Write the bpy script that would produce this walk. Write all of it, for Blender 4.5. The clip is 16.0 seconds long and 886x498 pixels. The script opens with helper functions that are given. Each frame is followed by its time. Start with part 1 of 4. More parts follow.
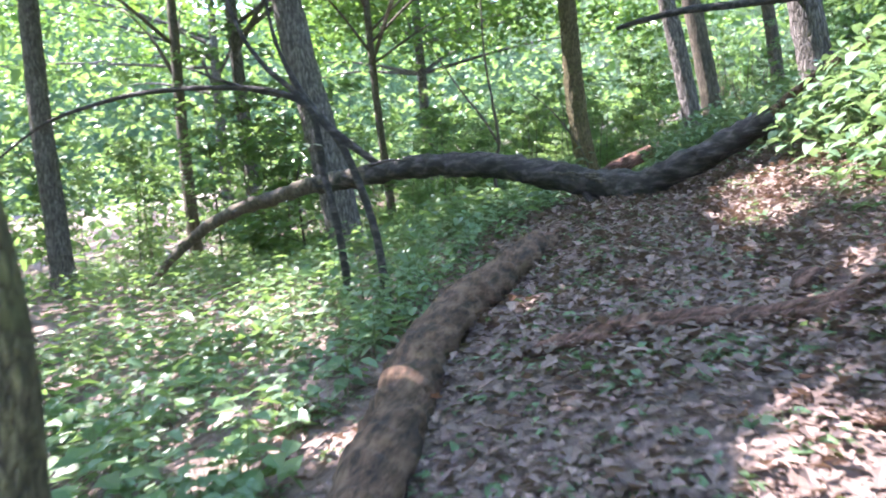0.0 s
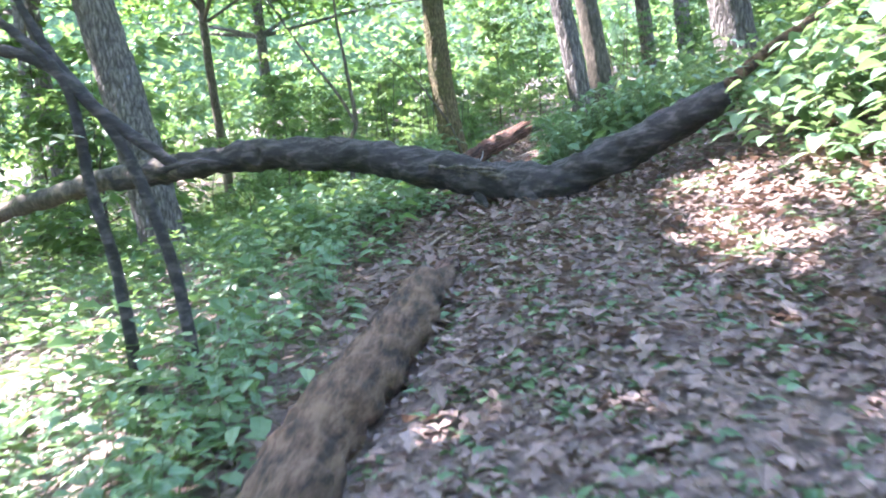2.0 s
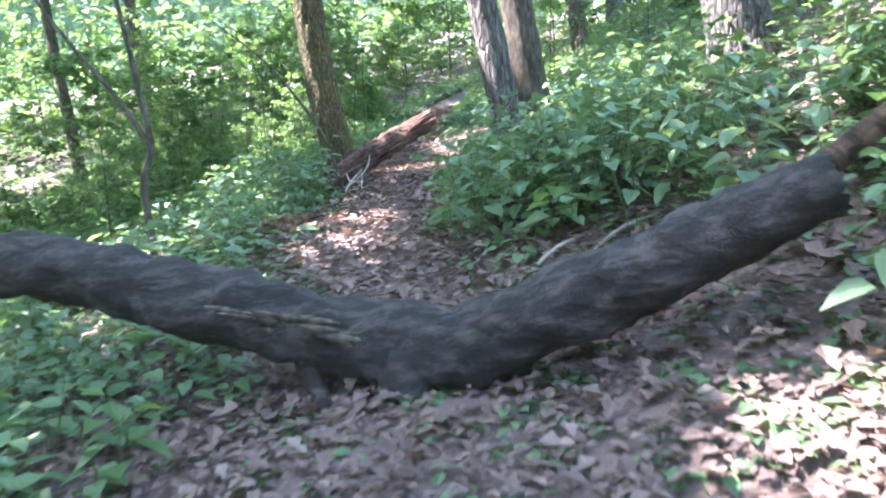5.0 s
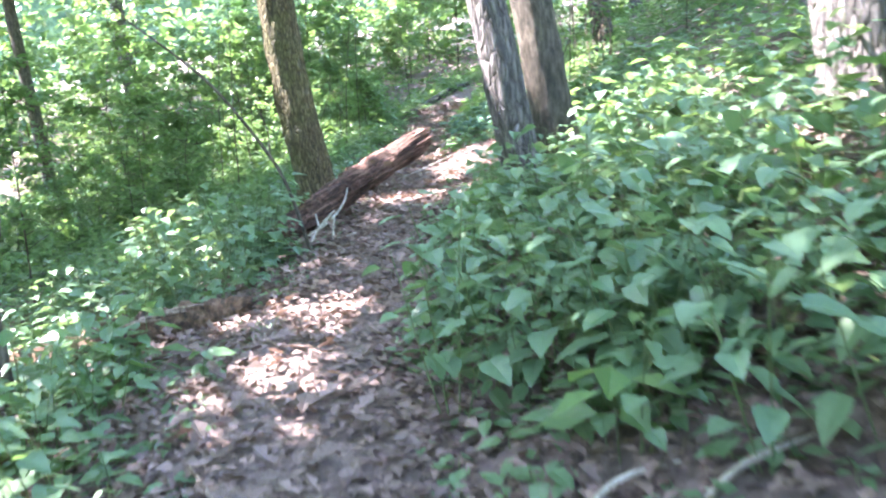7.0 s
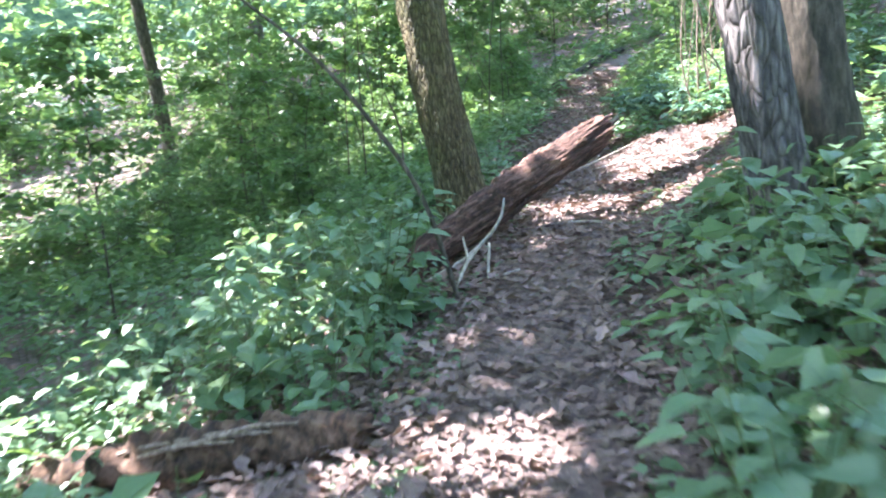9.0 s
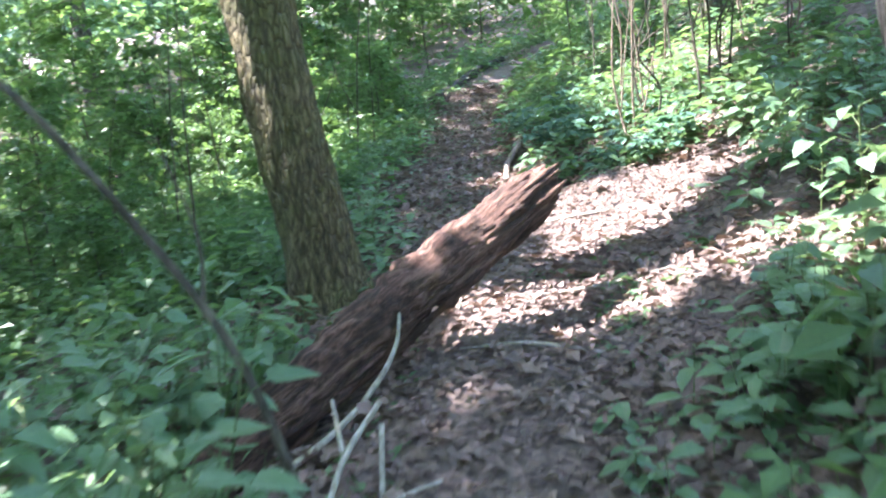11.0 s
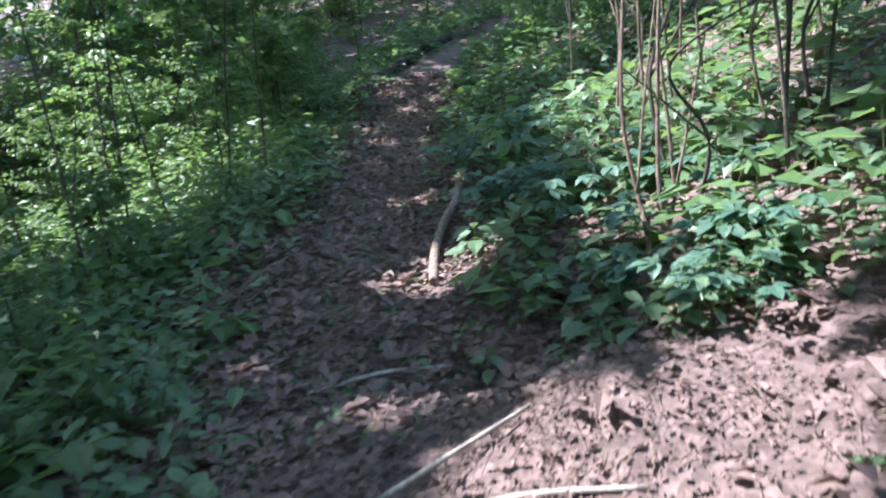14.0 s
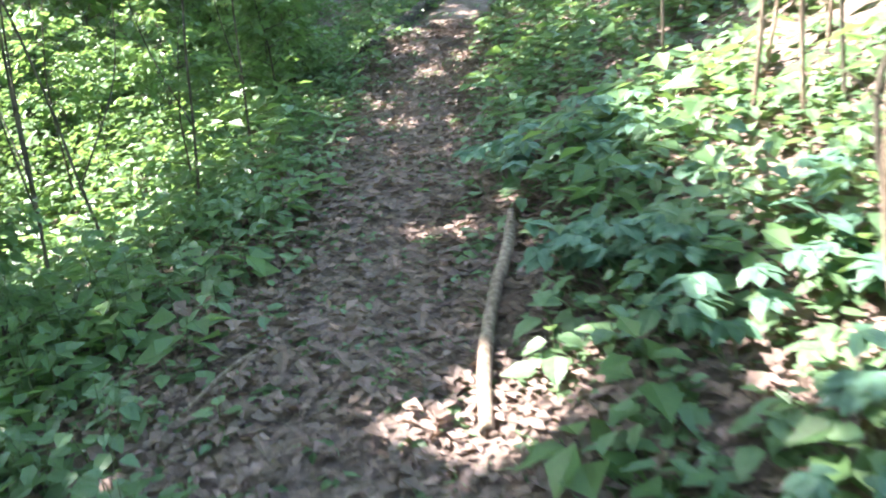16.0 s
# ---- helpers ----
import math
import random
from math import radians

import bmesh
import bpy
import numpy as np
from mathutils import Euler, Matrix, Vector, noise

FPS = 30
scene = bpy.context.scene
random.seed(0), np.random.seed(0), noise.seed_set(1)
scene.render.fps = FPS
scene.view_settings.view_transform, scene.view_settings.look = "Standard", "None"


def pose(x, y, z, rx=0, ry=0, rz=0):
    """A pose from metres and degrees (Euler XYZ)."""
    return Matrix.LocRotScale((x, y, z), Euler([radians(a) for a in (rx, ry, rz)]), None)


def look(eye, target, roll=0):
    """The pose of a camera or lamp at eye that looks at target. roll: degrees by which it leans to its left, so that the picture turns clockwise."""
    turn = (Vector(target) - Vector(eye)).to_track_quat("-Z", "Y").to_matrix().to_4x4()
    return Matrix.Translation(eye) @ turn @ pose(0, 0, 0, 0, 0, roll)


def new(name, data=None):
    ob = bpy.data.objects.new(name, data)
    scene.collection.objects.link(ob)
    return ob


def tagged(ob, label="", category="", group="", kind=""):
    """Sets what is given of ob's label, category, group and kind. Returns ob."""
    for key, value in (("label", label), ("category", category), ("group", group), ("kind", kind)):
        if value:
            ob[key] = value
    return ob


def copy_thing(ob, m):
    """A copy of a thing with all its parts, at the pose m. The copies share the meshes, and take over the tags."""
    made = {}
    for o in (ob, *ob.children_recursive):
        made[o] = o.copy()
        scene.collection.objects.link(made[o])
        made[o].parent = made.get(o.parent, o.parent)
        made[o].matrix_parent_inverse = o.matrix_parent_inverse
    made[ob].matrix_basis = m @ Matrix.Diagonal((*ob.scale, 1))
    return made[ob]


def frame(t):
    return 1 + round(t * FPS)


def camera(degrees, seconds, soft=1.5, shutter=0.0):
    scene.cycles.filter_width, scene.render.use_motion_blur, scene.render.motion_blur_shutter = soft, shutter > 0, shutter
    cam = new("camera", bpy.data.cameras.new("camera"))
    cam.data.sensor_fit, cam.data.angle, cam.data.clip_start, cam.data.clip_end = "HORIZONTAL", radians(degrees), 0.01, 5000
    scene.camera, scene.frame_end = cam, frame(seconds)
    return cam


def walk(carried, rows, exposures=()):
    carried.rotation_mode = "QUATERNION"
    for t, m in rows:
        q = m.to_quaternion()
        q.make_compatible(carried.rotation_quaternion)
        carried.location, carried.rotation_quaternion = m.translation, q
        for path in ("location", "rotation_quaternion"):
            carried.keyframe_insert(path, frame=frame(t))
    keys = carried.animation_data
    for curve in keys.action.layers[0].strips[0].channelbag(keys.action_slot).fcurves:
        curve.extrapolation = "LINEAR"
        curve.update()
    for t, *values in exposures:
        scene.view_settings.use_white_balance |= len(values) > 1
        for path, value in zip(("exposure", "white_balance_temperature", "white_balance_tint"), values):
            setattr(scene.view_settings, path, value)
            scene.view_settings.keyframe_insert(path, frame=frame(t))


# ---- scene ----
cam = camera(53.0, 16.0, soft=2.0, shutter=0.6)
EXPOSURES = [(0, 3.79, 6000, 23), (2, 4.40, 5800, 24), (3, 4.55, 5750, 24), (4.2, 4.20, 5700, 24), (6.3, 4.75, 5900, 23), (8.2, 4.50, 5700, 22), (10.3, 4.00, 5700, 15), (11.5, 4.15, 5700, 17), (13, 3.13, 5450, 20), (13.7, 2.87, 5450, 20), (14.8, 2.87, 5750, 16), (16, 4.20, 6200, 12)]
PATH = [
    (0, (0.008, -6.957, 0.639), (-0.551, -4.728, 0.572), -4.50),
    (0.5, (-0.190, -6.377, 0.701), (-0.652, -4.125, 0.623), -4.60),
    (1, (-0.369, -5.824, 0.769), (-0.645, -3.544, 0.629), -5.00),
    (1.5, (-0.401, -5.259, 0.856), (-0.606, -2.975, 0.685), -5.20),
    (2, (-0.483, -4.738, 0.949), (-0.664, -2.453, 0.767), -5.10),
    (2.5, (-0.505, -4.119, 1.032), (-0.677, -1.834, 0.839), -5.00),
    (3, (-0.489, -3.562, 1.157), (-0.649, -1.275, 0.958), -4.90),
    (3.5, (-0.412, -3.012, 1.247), (-0.453, -0.728, 0.981), -4.80),
    (4, (-0.354, -2.428, 1.409), (-0.338, -0.148, 1.095), -4.80),
    (4.2, (-0.335, -2.208, 1.466), (-0.313, 0.070, 1.150), -4.90),
    (6.3, (-0.046, -0.114, 1.779), (-0.037, 2.155, 1.402), -6.20),
    (6.5, (-0.034, 0.087, 1.814), (-0.024, 2.356, 1.436), -6.10),
    (7, (0.003, 0.593, 1.942), (-0.010, 2.861, 1.564), -6.00),
    (7.5, (-0.084, 1.000, 2.011), (-0.246, 3.264, 1.635), -5.50),
    (8, (-0.159, 1.424, 2.000), (-0.465, 3.670, 1.611), -6.10),
    (8.2, (-0.172, 1.635, 2.047), (-0.578, 3.861, 1.626), -6.40),
    (10.3, (-0.637, 4.114, 2.108), (-0.768, 6.366, 1.665), -6.30),
    (10.5, (-0.631, 4.344, 2.122), (-0.726, 6.599, 1.679), -6.10),
    (11, (-0.607, 4.907, 2.179), (-0.608, 7.162, 1.727), -6.10),
    (11.5, (-0.488, 5.511, 2.215), (-0.465, 7.765, 1.756), -5.90),
    (12, (-0.439, 6.056, 2.261), (-0.375, 8.304, 1.782), -5.90),
    (12.5, (-0.388, 6.606, 2.292), (-0.309, 8.848, 1.784), -5.70),
    (13, (-0.370, 7.119, 2.346), (-0.278, 9.351, 1.802), -5.50),
    (13.5, (-0.285, 7.644, 2.370), (-0.191, 9.877, 1.827), -5.60),
    (14, (-0.125, 8.097, 2.409), (-0.034, 10.328, 1.857), -6.00),
    (14.5, (-0.010, 8.532, 2.441), (0.077, 10.759, 1.879), -5.90),
    (15, (0.025, 9.017, 2.463), (0.086, 11.223, 1.815), -5.40),
    (15.5, (-0.005, 9.469, 2.501), (0.045, 11.671, 1.840), -6.20),
    (16, (-0.107, 9.937, 2.562), (-0.083, 12.122, 1.843), -7.00),
]
walk(cam, [(t, look(eye, target, roll)) for t, eye, target, roll in PATH], EXPOSURES)

# ---- world, sun ----
SUN = Vector((-0.62, 0.10, 1.0)).normalized()          # towards the sun
world = bpy.data.worlds.new("sky")
scene.world = world
world.use_nodes = True
wn = world.node_tree.nodes
sky = wn.new("ShaderNodeTexSky")
sky.sky_type, sky.sun_disc = "NISHITA", False
sky.sun_elevation = math.asin(SUN.z)
sky.sun_rotation = math.atan2(SUN.x, SUN.y)
world.node_tree.links.new(sky.outputs[0], wn["Background"].inputs[0])
wn["Background"].inputs[1].default_value = 0.15
lamp = bpy.data.lights.new("sun", "SUN")
lamp.energy, lamp.angle, lamp.color = 2.7, radians(0.53), (1.0, 0.93, 0.82)
sun = new("sun", lamp)
sun.matrix_world = look(SUN * 40, (0, 0, 0))


# ---- materials ----
def nodes_of(name):
    m = bpy.data.materials.new(name)
    m.use_nodes = True
    nt = m.node_tree
    return m, nt, nt.nodes["Principled BSDF"]


def ramp(nt, fac, stops):
    n = nt.nodes.new("ShaderNodeValToRGB")
    el = n.color_ramp.elements
    while len(el) < len(stops):
        el.new(0.5)
    for e, (p, c) in zip(el, stops):
        e.position, e.color = p, (*c, 1)
    nt.links.new(fac, n.inputs[0])
    return n.outputs[0]


def mapped(nt, stretch=(1, 1, 1), axis=None):
    """Object coordinates, stretched; axis turns the third direction along a log."""
    tc = nt.nodes.new("ShaderNodeTexCoord")
    mp = nt.nodes.new("ShaderNodeMapping")
    mp.vector_type = "TEXTURE"
    mp.inputs["Scale"].default_value = [1 / c for c in stretch]
    if axis:
        mp.inputs["Rotation"].default_value = Vector(axis).to_track_quat("Z", "Y").to_euler()
    nt.links.new(tc.outputs["Object"], mp.inputs[0])
    return mp.outputs[0]


def noise_tex(nt, scale, detail=6, rough=0.6, stretch=(1, 1, 1), axis=None):
    n = nt.nodes.new("ShaderNodeTexNoise")
    n.inputs["Scale"].default_value, n.inputs["Detail"].default_value, n.inputs["Roughness"].default_value = scale, detail, rough
    nt.links.new(mapped(nt, stretch, axis), n.inputs["Vector"])
    return n.outputs[0]


def mixc(nt, fac, a, b, mode="MIX"):
    n = nt.nodes.new("ShaderNodeMix")
    n.data_type, n.blend_type = "RGBA", mode
    for sock, v in ((n.inputs[0], fac), (n.inputs[6], a), (n.inputs[7], b)):
        if isinstance(v, (int, float)):
            sock.default_value = v
        elif isinstance(v, tuple):
            sock.default_value = (*v, 1)
        else:
            nt.links.new(v, sock)
    return n.outputs[2]


def bump(nt, bsdf, height, strength, dist=0.02):
    b = nt.nodes.new("ShaderNodeBump")
    b.inputs["Strength"].default_value, b.inputs["Distance"].default_value = strength, dist
    nt.links.new(height, b.inputs["Height"])
    nt.links.new(b.outputs[0], bsdf.inputs["Normal"])


def leaf_material(name, dark, mid, light, through_colour, trans=0.4, rough=0.45):
    """Thin leaf: glossy skin, and light that comes through. Every leaf has its own tone."""
    m, nt, p = nodes_of(name)
    at = nt.nodes.new("ShaderNodeAttribute")
    at.attribute_name = "tone"
    col = ramp(nt, at.outputs["Fac"], [(0.0, dark), (0.5, mid), (1.0, light)])
    fine = noise_tex(nt, 60, 3)
    col = mixc(nt, 0.35, col, ramp(nt, fine, [(0.3, tuple(c * 0.6 for c in mid)), (0.7, light)]))
    nt.links.new(col, p.inputs["Base Color"])
    p.inputs["Roughness"].default_value = rough
    p.inputs["Specular IOR Level"].default_value = 0.6
    tr = nt.nodes.new("ShaderNodeBsdfTranslucent")
    nt.links.new(mixc(nt, 0.5, col, through_colour), tr.inputs[0])
    mx = nt.nodes.new("ShaderNodeMixShader")
    mx.inputs[0].default_value = trans
    out = nt.nodes["Material Output"]
    nt.links.new(p.outputs[0], mx.inputs[1])
    nt.links.new(tr.outputs[0], mx.inputs[2])
    nt.links.new(mx.outputs[0], out.inputs[0])
    return m


def bark_material(name, dark, mid, light, ridge=14, stretch=(1, 1, 0.16), strength=0.9, moss=None, rough=0.9, axis=None, plates=0):
    m, nt, p = nodes_of(name)
    a = noise_tex(nt, ridge, 8, 0.65, stretch, axis)
    b = noise_tex(nt, 2.2, 4, 0.6)
    fine = noise_tex(nt, 130, 4, 0.7)
    col = ramp(nt, a, [(0.40, dark), (0.5, mid), (0.62, light)])
    col = mixc(nt, 1.0, col, ramp(nt, b, [(0.35, (0.66, 0.66, 0.66)), (0.65, (1, 1, 1))]), "MULTIPLY")
    col = mixc(nt, 0.2, col, ramp(nt, fine, [(0.3, dark), (0.7, light)]))
    if moss:
        col = mixc(nt, ramp(nt, noise_tex(nt, 3.5, 5), [(0.48, (0, 0, 0)), (0.66, (0.75, 0.75, 0.75))]), col, moss)
    nt.links.new(col, p.inputs["Base Color"])
    p.inputs["Roughness"].default_value = rough
    h = mixc(nt, 0.25, a, fine)
    if plates:
        # long plates of bark parted by dark furrows
        warp = nt.nodes.new("ShaderNodeMix")
        warp.data_type = "VECTOR"
        warp.inputs[0].default_value = 0.05
        nt.links.new(mapped(nt, (1, 1, 0.28)), warp.inputs[4])
        wob = nt.nodes.new("ShaderNodeTexNoise")
        wob.inputs["Scale"].default_value = 14
        nt.links.new(wob.outputs["Color"], warp.inputs[5])
        v = nt.nodes.new("ShaderNodeTexVoronoi")
        v.feature = "DISTANCE_TO_EDGE"
        v.inputs["Scale"].default_value = plates
        nt.links.new(warp.outputs[1], v.inputs["Vector"])
        edge = ramp(nt, v.outputs["Distance"], [(0.0, (0.22, 0.2, 0.18)), (0.13, (0.7, 0.68, 0.66)), (0.35, (1, 1, 1))])
        col = mixc(nt, 0.7, col, edge, "MULTIPLY")
        nt.links.new(col, p.inputs["Base Color"])
        h = mixc(nt, 0.6, h, edge)
    bump(nt, p, h, strength, 0.05)
    return m


herb_green = leaf_material("herb_leaf", (0.06, 0.12, 0.06), (0.105, 0.185, 0.095), (0.17, 0.26, 0.13), (0.28, 0.42, 0.10), 0.35, 0.42)
broad_green = leaf_material("broad_leaf", (0.075, 0.15, 0.085), (0.115, 0.2, 0.115), (0.18, 0.27, 0.13), (0.29, 0.43, 0.11), 0.35, 0.44)
shrub_green = leaf_material("shrub_leaf", (0.055, 0.12, 0.05), (0.095, 0.175, 0.075), (0.15, 0.26, 0.085), (0.30, 0.45, 0.09), 0.45)
canopy_green = leaf_material("canopy_leaf", (0.04, 0.10, 0.03), (0.07, 0.16, 0.04), (0.11, 0.22, 0.05), (0.28, 0.45, 0.06), 0.4)
creeper_green = leaf_material("creeper_leaf", (0.05, 0.12, 0.08), (0.08, 0.16, 0.11), (0.12, 0.21, 0.14), (0.18, 0.36, 0.10), 0.3, 0.42)
dry_leaf = leaf_material("dry_leaf", (0.055, 0.036, 0.03), (0.15, 0.1, 0.084), (0.33, 0.228, 0.2), (0.35, 0.2, 0.1), 0.12, 0.7)
bark_oak = bark_material("bark_oak", (0.08, 0.064, 0.034), (0.2, 0.16, 0.078), (0.38, 0.305, 0.155), 46, (1, 1, 0.25), 1.0, (0.17, 0.165, 0.06), plates=42)
bark_grey = bark_material("bark_grey", (0.07, 0.062, 0.06), (0.2, 0.175, 0.17), (0.38, 0.33, 0.32), 34, (1, 1, 0.2), 0.8, plates=26)
bark_dark = bark_material("bark_dark", (0.01, 0.008, 0.008), (0.03, 0.024, 0.023), (0.13, 0.105, 0.1), 20, (0.3, 1, 1), 1.0, None, 0.75)
bark_brown = bark_material("bark_brown", (0.02, 0.012, 0.009), (0.12, 0.064, 0.038), (0.25, 0.148, 0.094), 22, (1, 0.18, 1), 1.0)
bark_red = bark_material("rotten_wood", (0.022, 0.011, 0.008), (0.12, 0.056, 0.04), (0.34, 0.185, 0.14), 34, (1, 1, 0.1), 1.0, axis=(0.70, 0.65, 0.33))
bark_thin = bark_material("bark_thin", (0.045, 0.038, 0.03), (0.105, 0.085, 0.065), (0.2, 0.165, 0.125), 30, (1, 1, 0.3), 0.6)
bark_tan = bark_material("bark_tan", (0.13, 0.09, 0.065), (0.26, 0.185, 0.14), (0.42, 0.33, 0.26), 40, (1, 1, 0.3), 0.5)
wood_pale = bark_material("wood_pale", (0.26, 0.22, 0.18), (0.42, 0.37, 0.31), (0.6, 0.54, 0.47), 30, (1, 1, 0.3), 0.4)
stem_green, _nt, _p = nodes_of("stem_green")
_nt.links.new(ramp(_nt, noise_tex(_nt, 30), [(0.3, (0.06, 0.11, 0.03)), (0.7, (0.16, 0.19, 0.07))]), _p.inputs["Base Color"])
_p.inputs["Roughness"].default_value = 0.6

soil, _nt, _p = nodes_of("forest_soil")
_a = noise_tex(_nt, 24, 8, 0.7)
_b = noise_tex(_nt, 1.3, 5, 0.6)
_v = _nt.nodes.new("ShaderNodeTexVoronoi")
_v.inputs["Scale"].default_value = 22
_tc = _nt.nodes.new("ShaderNodeTexCoord")
_w = _nt.nodes.new("ShaderNodeMix")
_w.data_type = "VECTOR"
_w.inputs[0].default_value = 0.06
_nt.links.new(_tc.outputs["Object"], _w.inputs[4])
_nn = _nt.nodes.new("ShaderNodeTexNoise")
_nn.inputs["Scale"].default_value = 9
_nt.links.new(_nn.outputs["Color"], _w.inputs[5])
_nt.links.new(_w.outputs[1], _v.inputs["Vector"])
_col = ramp(_nt, _a, [(0.38, (0.03, 0.022, 0.018)), (0.5, (0.135, 0.09, 0.08)), (0.62, (0.34, 0.235, 0.22))])
_sep = _nt.nodes.new("ShaderNodeSeparateColor")
_nt.links.new(_v.outputs["Color"], _sep.inputs[0])
_col = mixc(_nt, 0.5, _col, ramp(_nt, _sep.outputs[0], [(0.0, (0.04, 0.03, 0.025)), (0.5, (0.13, 0.093, 0.08)), (1.0, (0.32, 0.235, 0.21))]))
_col = mixc(_nt, 0.4, _col, ramp(_nt, _b, [(0.35, (0.07, 0.05, 0.042)), (0.65, (0.20, 0.145, 0.125))]))
_nt.links.new(_col, _p.inputs["Base Color"])
_p.inputs["Roughness"].default_value = 0.95
bump(_nt, _p, mixc(_nt, 0.5, _a, _v.outputs["Distance"]), 0.9, 0.03)

# ---- lie of the land ----
Y_KNOTS = [-40, -9, -7, -5, -2.9, -0.1, 1.3, 4, 6.5, 8.9, 9.6, 12, 16, 18.2, 19.5, 21.2, 25, 40, 90]
Z_KNOTS = [-5, -0.95, -0.62, -0.27, 0.12, 0.5, 0.70, 0.9, 0.95, 1.03, 1.1, 1.15, 1.38, 1.56, 1.76, 2.06, 3.0, 6, 14]
TRAIL_Y = [-40, -7, -5, -2, 0, 1.5, 4, 7, 10, 13, 17, 19, 21, 23, 25, 40]
TRAIL_X = [0, 0.2, 0.25, 0.2, 0.0, -0.2, -0.6, -0.5, -0.3, -0.45, -0.1, 0.1, 0.75, 2.2, 4.5, 14]


def trail(y):
    """The middle of the trodden path."""
    return np.interp(y, TRAIL_Y, TRAIL_X)


def land(x, y):
    """Height of the ground; works on arrays."""
    x, y = np.asarray(x, float), np.asarray(y, float)
    d = x - trail(y)
    z = (np.interp(y - 0.5, Y_KNOTS, Z_KNOTS) + 2 * np.interp(y, Y_KNOTS, Z_KNOTS) + np.interp(y + 0.5, Y_KNOTS, Z_KNOTS)) / 4
    r = np.maximum(d - 0.35, 0)
    z = z + 0.4 * np.minimum(r, 5) * r / (r + 0.08) + 0.12 * np.maximum(r - 5, 0)
    q = np.maximum(-d - 0.3, 0)
    z = z - 0.2 * np.minimum(q, 4) * q / (q + 0.08) - 0.06 * np.maximum(q - 4, 0)
    z = z + 0.025 * np.sin(2.3 * x + 1.1 * y) * np.sin(1.7 * y - 0.8 * x) + 0.012 * np.sin(6.1 * x + 2 * y) * np.sin(5.3 * y)
    # heap of bare earth beside the red log, and the hollow behind it
    z = z + 0.17 * np.exp(-((x - 0.3) / 0.5) ** 2 - ((y - 10.45) / 0.34) ** 2) - 0.07 * np.exp(-((x - 0.3) / 0.6) ** 2 - ((y - 11.15) / 0.25) ** 2)
    return z


rng = np.random.default_rng(7)


# ---- mesh tools ----
def mesh_from(name, verts, faces_flat, sizes, mats, mat_index=None, tone=None, smooth=True):
    """A mesh from flat arrays."""
    me = bpy.data.meshes.new(name)
    verts = np.asarray(verts, np.float32)
    me.vertices.add(len(verts))
    me.vertices.foreach_set("co", verts.ravel())
    sizes = np.asarray(sizes, np.int32)
    me.loops.add(int(sizes.sum()))
    me.loops.foreach_set("vertex_index", np.asarray(faces_flat, np.int32))
    me.polygons.add(len(sizes))
    me.polygons.foreach_set("loop_start", np.concatenate(([0], np.cumsum(sizes)[:-1])).astype(np.int32))
    if mat_index is not None:
        me.polygons.foreach_set("material_index", np.asarray(mat_index, np.int32))
    for m in mats:
        me.materials.append(m)
    if tone is not None:
        a = me.attributes.new("tone", "FLOAT", "FACE")
        a.data.foreach_set("value", np.asarray(tone, np.float32))
    me.update(calc_edges=True)
    me.polygons.foreach_set("use_smooth", np.full(len(sizes), smooth))
    return me


def leaf_shape(outline, fold=0.18, droop=0.25):
    """Half outline (u along, v across) to a folded leaf: midrib and two wings, as quads. Unit length along x."""
    mid = [(u, 0.0, -droop * u * u) for u, v in outline]
    left = [(u, v, fold * v - droop * u * u) for u, v in outline]
    right = [(u, -v, fold * v - droop * u * u) for u, v in outline]
    n = len(outline)
    v = np.array(mid + left + right)
    f = []
    for i in range(n - 1):
        f.append((i, i + 1, n + i + 1, n + i))
        f.append((i + 1, i, 2 * n + i, 2 * n + i + 1))
    return v, np.array(f)


HEART = leaf_shape([(0.0, 0.02), (0.04, 0.30), (0.30, 0.40), (0.68, 0.24), (1.0, 0.0)])
OVAL = leaf_shape([(0.0, 0.02), (0.28, 0.28), (0.68, 0.24), (1.0, 0.0)])
ROUND = leaf_shape([(0.0, 0.02), (0.2, 0.33), (0.62, 0.29), (1.0, 0.0)])
SMALL = leaf_shape([(0.0, 0.02), (0.42, 0.30), (1.0, 0.0)])
CURLED = leaf_shape([(0.0, 0.03), (0.22, 0.24), (0.42, 0.14), (0.62, 0.38), (1.0, 0.02)], 0.5, -0.25)
KITE = (np.array([(0, 0, 0), (0.42, -0.30, 0.10), (1, 0, -0.05), (0.5, 0.36, 0.16), (0.5, 0, -0.03)]), np.array([(0, 1, 2, 4), (0, 4, 2, 3)]))
TINY = (np.array([(0, 0, 0), (0.45, -0.36, 0.06), (1, 0, -0.15), (0.45, 0.36, 0.06)]), np.array([(0, 1, 2, 3)]))


def leaf_cloud(name, shape, pos, yaw, pitch, roll, size, tone, mat):
    """Many leaves in one mesh. pos: n x 3, the rest n."""
    v, f = shape
    n = len(pos)
    cy, sy, cp, sp, cr, sr = np.cos(yaw), np.sin(yaw), np.cos(pitch), np.sin(pitch), np.cos(roll), np.sin(roll)
    ax = np.stack([cy * cp, sy * cp, sp], 1)
    side = np.stack([-sy, cy, np.zeros(n)], 1)
    up = np.cross(ax, side)
    b = side * cr[:, None] + up * sr[:, None]
    c = np.cross(ax, b)
    out = (v[None, :, 0, None] * ax[:, None] + v[None, :, 1, None] * b[:, None] + v[None, :, 2, None] * c[:, None]) * size[:, None, None] + pos[:, None]
    faces = (f[None] + (np.arange(n) * len(v))[:, None, None]).reshape(-1)
    k = len(f)
    return mesh_from(name, out.reshape(-1, 3), faces, np.full(n * k, 4), [mat], None, np.repeat(tone, k), False)


